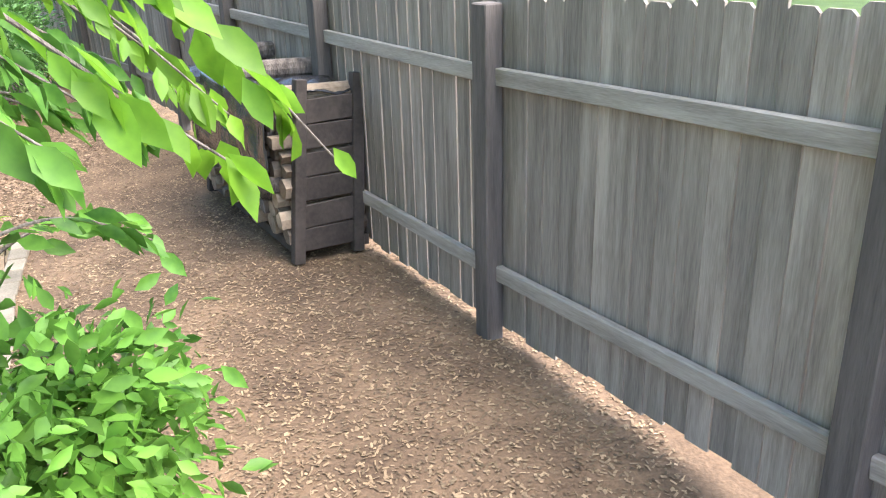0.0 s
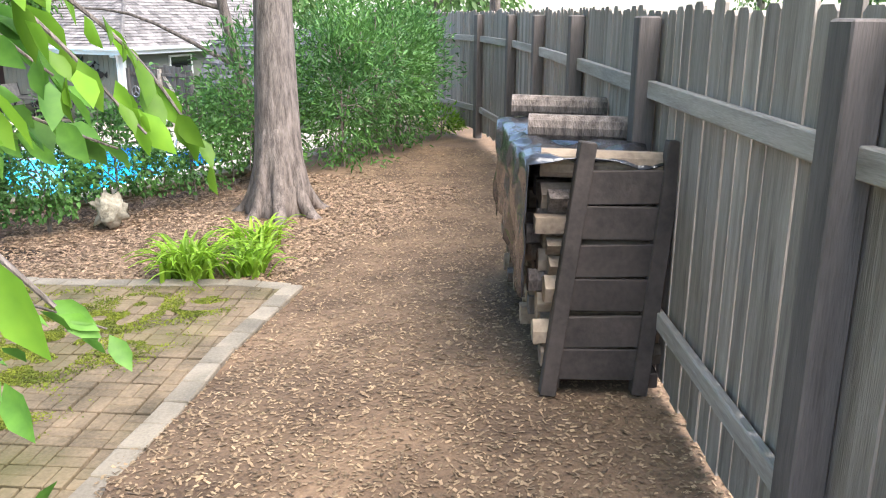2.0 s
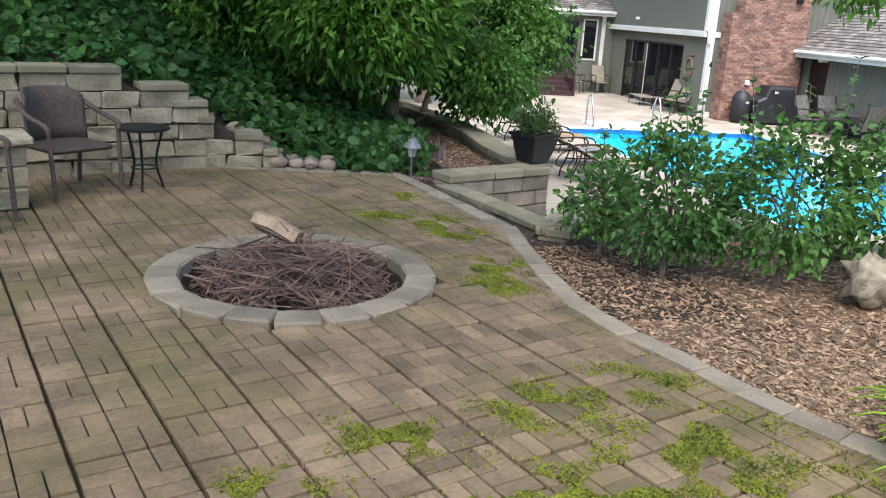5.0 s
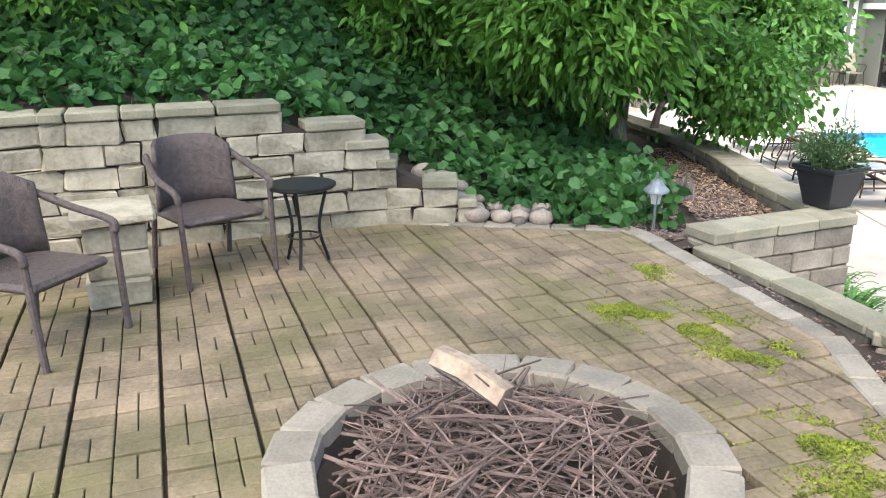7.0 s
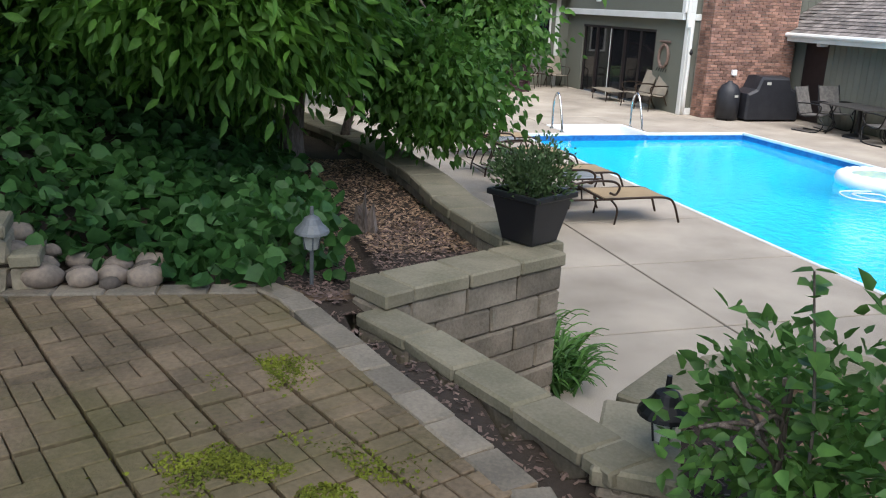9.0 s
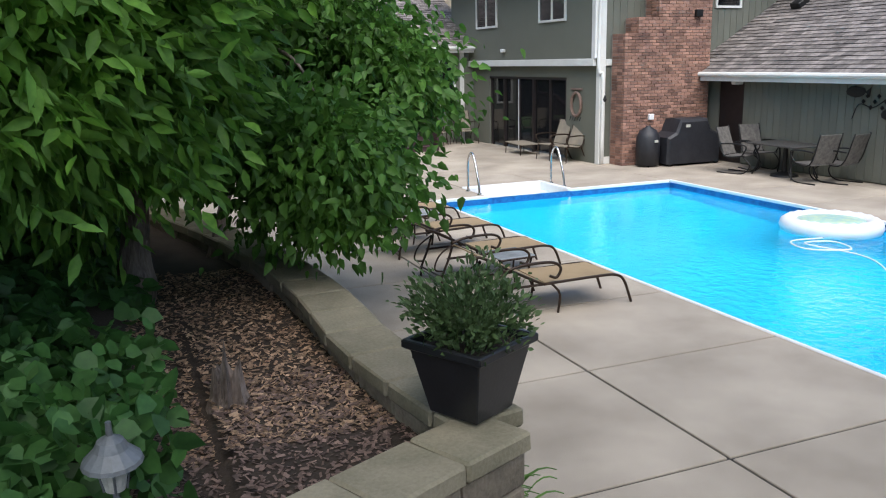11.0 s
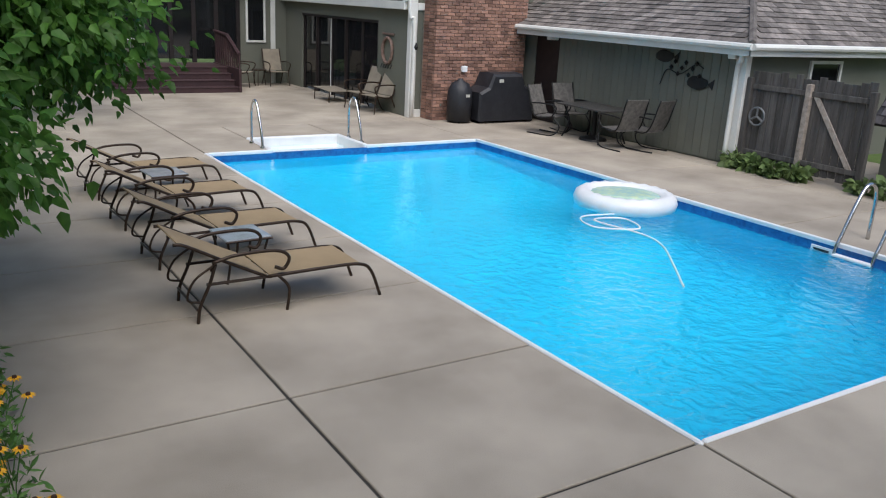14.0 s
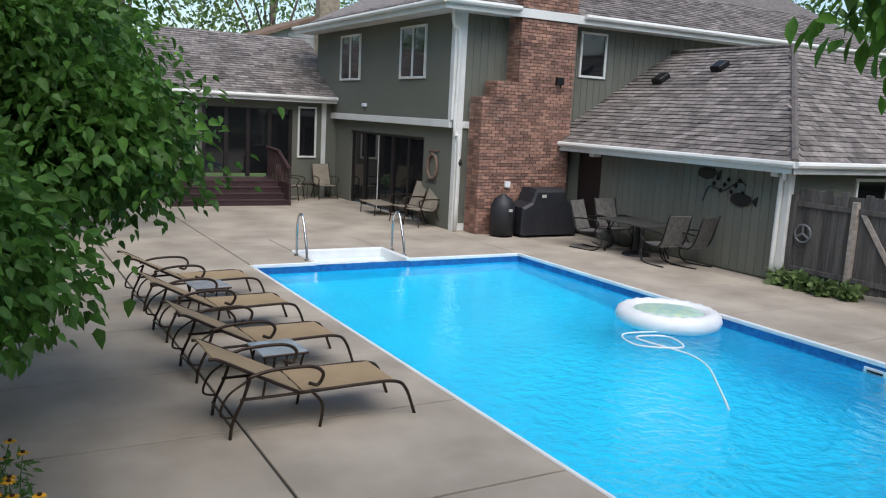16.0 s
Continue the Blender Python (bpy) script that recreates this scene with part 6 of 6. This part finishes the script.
for k, (pts, nn, sz, mm) in enumerate([
        ([(-9.7, -10.2, 3.85), (-9.5, -10.8, 3.65), (-9.25, -11.2, 3.3), (-9.05, -11.5, 2.88)], 44, 0.17, M_LEAF_BRIGHT),
        ([(-9.7, -10.2, 3.85), (-9.75, -10.7, 3.55), (-9.7, -11.05, 3.25), (-9.55, -11.3, 3.0)], 40, 0.16, M_LEAF_BRIGHT),
        ([(-9.6, -10.1, 3.5), (-9.85, -10.6, 3.4), (-9.85, -10.95, 3.15)], 40, 0.14, M_LEAF_ASH),
        ([(-9.1, -10.0, 3.8), (-8.9, -10.5, 3.6), (-8.85, -10.85, 3.3), (-8.85, -11.15, 3.0)], 44, 0.13, M_LEAF_BRIGHT),
        ([(-9.1, -10.0, 3.6), (-9.1, -10.5, 3.3), (-9.05, -10.9, 3.0)], 44, 0.12, M_LEAF_ASH),
        ([(-8.9, -9.9, 3.5), (-8.5, -10.3, 3.35), (-8.35, -10.7, 3.05)], 40, 0.12, M_LEAF_ASH),
        ([(-8.9, -9.9, 3.2), (-8.4, -10.2, 3.05), (-8.1, -10.6, 2.85)], 30, 0.13, M_LEAF_ASH),
        ([(-9.0, -10.0, 3.7), (-8.5, -10.4, 3.45), (-8.2, -10.7, 3.15), (-8.05, -10.85, 2.85)], 46, 0.1, M_LEAF_BRIGHT),
        ([(-9.0, -10.0, 3.3), (-8.5, -10.25, 3.05), (-8.25, -10.42, 2.9)], 34, 0.12, M_LEAF_ASH),
        ([(-9.2, -10.1, 2.4), (-8.8, -10.35, 2.6), (-8.45, -10.5, 2.55), (-8.2, -10.6, 2.4)], 40, 0.1, M_LEAF_ASH),
        ([(-9.0, -10.0, 3.8), (-8.7, -10.5, 3.5), (-8.5, -10.8, 3.2), (-8.4, -11.0, 2.95)], 44, 0.1, M_LEAF_BRIGHT),
        ([(-9.3, -10.1, 2.6), (-8.9, -10.5, 2.7), (-8.6, -10.75, 2.5)], 34, 0.11, M_LEAF_ASH)]):
    branch(pts, nn, sz, mm, 10 + k, "bright leafy branch hanging over the path" if mm == M_LEAF_BRIGHT else "leafy green branch hanging over the path")
tree("shrub", "leafy green bush at the edge of the brick patio", (-9.35, -10.1, 1.15), (-9.4, -9.9, 4.2), 0.045, ((-9.4, -9.8, 3.3), (0.75, 0.5, 0.7)), 2600, 0.085, LEAF_OVAL, M_LEAF_ASH, 90, clumps=50, clump_r=(0.1, 0.1, 0.1), droop=0.5,
     crowns=[((-9.55, -10.55, 2.2), (0.6, 0.35, 0.4)), ((-9.1, -10.6, 1.9), (0.4, 0.3, 0.4))])

# woods, near and far
def woods(label, spots, size, m, seed, n):
    r = np.random.default_rng(seed)
    for k, (x, y, z, h, w) in enumerate(spots):
        tree("tree", label, (x, y, z), (x, y, z + h * 0.75), 0.14 + h * 0.012, ((x, y, z + h * 0.6), (w, w, h * 0.42)), n, size, LEAF_OVAL, m, seed + k, clumps=120, clump_r=(w * 0.14, w * 0.14, w * 0.12), droop=0.4, limbs=9)


woods("broad green tree on the wooded slope", [(-8.5, 6, 2.2, 7, 2.4), (-12, 5, 3, 8, 3), (-14, 0.5, 3, 8, 3), (-10.5, 10, 2.8, 9, 3), (-16, -4, 2.6, 9, 3), (-7.5, 12, 1, 8, 2.6), (-6, 17, 0, 8, 2.8), (-3.2, 20.5, 0, 9, 2.6), (-2.8, 15, 0, 6, 1.8)], 0.17, M_LEAF_ASH, 200, 7000)
woods("bushy green undergrowth on the slope", [(-11.2, 0.6, 2.0, 2.4, 1.6), (-9.3, 3.2, 2.3, 2.0, 1.4), (-13, -1.5, 2.0, 2.6, 1.6)], 0.11, M_LEAF_ASH, 300, 5000)
woods("distant broad green tree behind the houses", [(-4, 40, 0, 15, 5), (3, 46, 0, 17, 6), (12, 48, 0, 16, 6), (-12, 34, 0, 15, 5), (22, 40, 0, 11, 5), (30, 26, 0, 10, 5), (26, 14, 0, 9, 4), (24, 4, 0, 9, 4), (22, -14, 1, 10, 4), (12, -16, 1, 8, 3.2), (30, -22, 1, 13, 5), (16, -26, 1, 12, 5), (38, -8, 1, 13, 5), (4, -24, 1, 9, 3.5)],
      0.34, M_LEAF_FAR_HAZED, 400, 5000)
tree("tree", "green leafy branch of a tree beside the pool", (0.3, -4.6, 0.9), (0.0, -3.4, 6.5), 0.12, ((-0.55, -0.95, 3.4), (0.4, 0.35, 0.26)), 600, 0.12, LEAF_OVAL, M_LEAF_ASH, 501, clumps=24, clump_r=(0.12, 0.12, 0.14), droop=1.2)

# ---- neighbours ----
nh = thing("neighbour_house", "white-sided neighbouring house with a brown shingle roof", "house")
part("wall", bx(BM(), 5.0, 13, 36, 44, 0, 5.0), M_WHSIDE, nh)
bm = BM()
g = [bm.verts.new(p) for p in ((5.0, 35.98, 5.0), (13, 35.98, 5.0), (11, 35.98, 7.2))]
bm.faces.new(g)
for k in range(8):
    bx(bm, 6 + k * 0.75, 11.8, 35.9, 35.97, 5.0 + k * 0.25, 5.2 + k * 0.25)
part("gable", bm, M_WHSIDE, nh)
part("roof", slab(BM(), [(4.6, 35.4, 4.9), (11, 35.4, 7.3), (11, 45, 7.3), (4.6, 45, 4.9)], 0.15), mat("brown_shingle", (0.22, 0.15, 0.11), rough=0.9, fine=60), nh)
part("roof", slab(BM(), [(11, 35.4, 7.3), (15, 35.4, 5.6), (15, 45, 5.6), (11, 45, 7.3)], 0.15), M_SHINGLE, nh)
part("chimney", bx(BM(), 10.2, 11.2, 34.9, 35.5, 0, 9.0, 0.01), M_BLOCK, nh)
th = thing("red_trimmed_building", "tan building with dark red trim beyond the fence", "building")
part("wall", bx(BM(), 8.5, 16, -19, -13.2, 0, 4.2), M_TAN, th)
part("corner_board", bx(BM(), 8.35, 8.5, -13.3, -13.1, 0, 4.2), M_RED, th)
part("roof", slab(BM(), [(7.8, -12.6, 4.1), (17, -12.6, 4.1), (17, -16, 5.6), (7.8, -16, 5.6)], 0.15), M_RED, th)
vh = thing("parked_van", "white parked van showing its roof above the fence", "van", at=pose(5.0, -12.3, 0.95, 0, 0, 25))
bm = BM()
prv = [(-2.4, 0.35), (2.4, 0.35), (2.4, 1.0), (1.6, 1.15), (0.9, 1.85), (-2.2, 1.95), (-2.4, 1.2)]
A_ = [bm.verts.new((x, -0.85, z)) for x, z in prv]
B_ = [bm.verts.new((x, 0.85, z)) for x, z in prv]
bm.faces.new(A_)
bm.faces.new(B_[::-1])
for i in range(7):
    bm.faces.new((A_[i], A_[(i + 1) % 7], B_[(i + 1) % 7], B_[i]))
bmesh.ops.bevel(bm, geom=list(bm.edges), offset=0.08, segments=2, affect="EDGES")
part("body", bm, M_WHITE, vh, smooth=True)
for x in (-1.5, 1.5):
    for y in (-0.8, 0.8):
        part("wheel", tube(BM(), [(x, y - 0.1, 0.33), (x, y + 0.1, 0.33)], 0.33, 18), M_BLACKM, vh)
for y in (-0.6, 0.6):
    part("roof_rail", tube(BM(), [(-2.0, y, 2.0), (0.7, y, 1.97)], 0.025, 6), M_BLACKM, vh)

# ---- patio pavers, edging, moss, chips ----
patio = thing("patio", "brown brick-patterned patio pavers with mossy joints", "patio", kind="structure")
U = Vector((0.359, -0.933, 0))
Wv = Vector((0.933, 0.359, 0))
UA = math.degrees(math.atan2(U.y, U.x))
CELL = 0.385
HALF = (CELL - 0.012) / 2
BRICKS = [piece_mesh("paver", HALF - 0.0075, HALF / 2 - 0.0065, 0.06, M_PAVER, 0.004, 0.0012, 3, k) for k in range(3)]
rng = random.Random(44)
V, F, cnt = [], [], 0
org = Vector((-7.41, -1.36, 0))
for i in range(-22, 20):
    for j in range(-16, 28):
        flip = rng.randrange(2)
        sink, tx, ty = rng.uniform(-0.005, 0.004), rng.uniform(-0.6, 0.6), rng.uniform(-0.6, 0.6)
        for q in range(8):
            a, b, e = q & 1, (q >> 1) & 1, q >> 2
            turned = (a + b + flip) % 2
            c = org + Wv * (i * CELL + CELL / 2 + (a - 0.5) * HALF) + U * (j * CELL + (CELL / 2 if i % 2 else 0) + (b - 0.5) * HALF)
            off = (e - 0.5) * HALF / 2
            c = c + (U * off if turned else Wv * off)
            if not inside(c.x, c.y, PATIO) or math.hypot(c.x - PIT[0], c.y - PIT[1]) < 0.92 or c.x < -12.2:
                continue
            brick = BRICKS[rng.randrange(3)]
            m = pose(c.x, c.y, 0.968 + sink + rng.uniform(-0.0015, 0.0015), tx, ty, UA + (90 if not turned else 0) + 90)
            if -6.9 < c.x < -5.4 and -7.6 < c.y < -5.6 and cnt < 300:
                piece("paver", brick, m, patio)
                cnt += 1
            else:
                k = len(V)
                V += [tuple(m @ v.co) for v in brick.vertices]
                F += [tuple(k + z for z in p.vertices) for p in brick.polygons]
tagged(raw("pavers", V, F, M_PAVER, patio), kind="stuff")
for line in (PATIO[:11], PATIO[10:16], [(-10.5, -2.0), (-8.1, -1.05), (-6.1, -1.32), (-6.02, -1.45)]):
    L, at = along(line)
    s = 0.1
    while s < L:
        p, a = at(s)
        ln = 0.2 if line is not PATIO[:11] else 0.2
        piece("edging_stone", piece_mesh("edging", 0.26, 0.15, 0.08, M_EDGE, 0.008, 0.004, 3, rng.randrange(3)), pose(p.x, p.y, 0.958 + rng.uniform(-0.003, 0.004), 0, 0, a + rng.uniform(-1.5, 1.5)), patio)
        s += 0.268
# moss tufts in the joints
V, F = [], []
r = np.random.default_rng(5)
spots = [(-5.6, -7.2, 0.5), (-5.9, -7.6, 0.45), (-6.3, -7.5, 0.4), (-5.3, -7.6, 0.4), (-6.6, -7.9, 0.35), (-5.9, -8.1, 0.35), (-5.1, -8.0, 0.3), (-6.2, -6.7, 0.3), (-6.1, -3.3, 0.28), (-5.9, -3.7, 0.25), (-6.4, -3.1, 0.25), (-5.85, -4.6, 0.3), (-5.9, -5.0, 0.25), (-5.6, -6.5, 0.3), (-6.9, -6.9, 0.25), (-7.4, -7.3, 0.25), (-6.2, -2.4, 0.2), (-7.0, -8.3, 0.3)]
P, D = [], []
for x, y, w_ in spots:
    for k in range(int(30000 * w_ * w_) + 500):
        px, py = x + r.normal() * w_ * 0.5, y + r.normal() * w_ * 0.42
        g = noise.noise(Vector((px * 5, py * 5, 3)))
        if g > -0.06 and inside(px, py, PATIO):
            P.append((px, py, 1.026 + 0.012 * g))
            D.append((r.normal(), r.normal(), 0.5))
ob = leaves("moss", np.array(P), np.array(D), 0.014, LEAF_ROUND, M_MOSS, r)
tagged(ob, "bright yellow-green moss growing on the pavers", "moss", kind="stuff")


def chips(name, label, n, region, size, m, seed, z=0.008):
    r = np.random.default_rng(seed)
    V, F = [], []
    k = 0
    while k < n:
        x, y = r.uniform(region[0], region[1]), r.uniform(region[2], region[3])
        k += 1
        if not inside(x, y, TERRACE) or inside(x, y, PATIO) or (y > wall_y(x) and x < -6.0):
            continue
        h = height(x, y) + z
        a = r.uniform(0, 6.283)
        ln, w_ = size * r.uniform(0.4, 1.5), size * r.uniform(0.2, 0.6)
        c, s = math.cos(a), math.sin(a)
        t1, t2 = r.uniform(-0.35, 0.35) * ln, r.uniform(-0.5, 0.5) * w_
        b = len(V)
        for u, v in ((-1, -1), (1, -1), (1, 1), (-1, 1)):
            V.append((x + c * u * ln - s * v * w_, y + s * u * ln + c * v * w_, h + u * t1 + v * t2))
        F.append((b, b + 1, b + 2, b + 3))
    tagged(raw(name, V, F, m), label, "wood chips", kind="stuff")


chips("wood_chips", "loose reddish wood chips on the mulch path", 120000, (-10.8, 3, -13.0, -6), 0.0125, M_CHIP, 1)
chips("bark_chips", "coarse shredded bark in the planting beds", 34000, (-5.4, 0, -8.2, -3.6), 0.019, M_STRAW, 2)
chips("bark_chips", "coarse shredded bark behind the garden wall", 6500, (-5.75, -4.6, -0.45, 3), 0.016, M_STRAW, 3)
chips("leaf_litter", "dark twigs and leaf litter on the soil of the bed", 5000, (-6.2, -4.5, -1.6, 0.4), 0.016, M_TWIG, 4)
chips("leaf_litter", "dark twigs and leaf litter beside the patio edging", 3000, (-5.9, -4.4, -4.6, -1.6), 0.014, M_TWIG, 5)
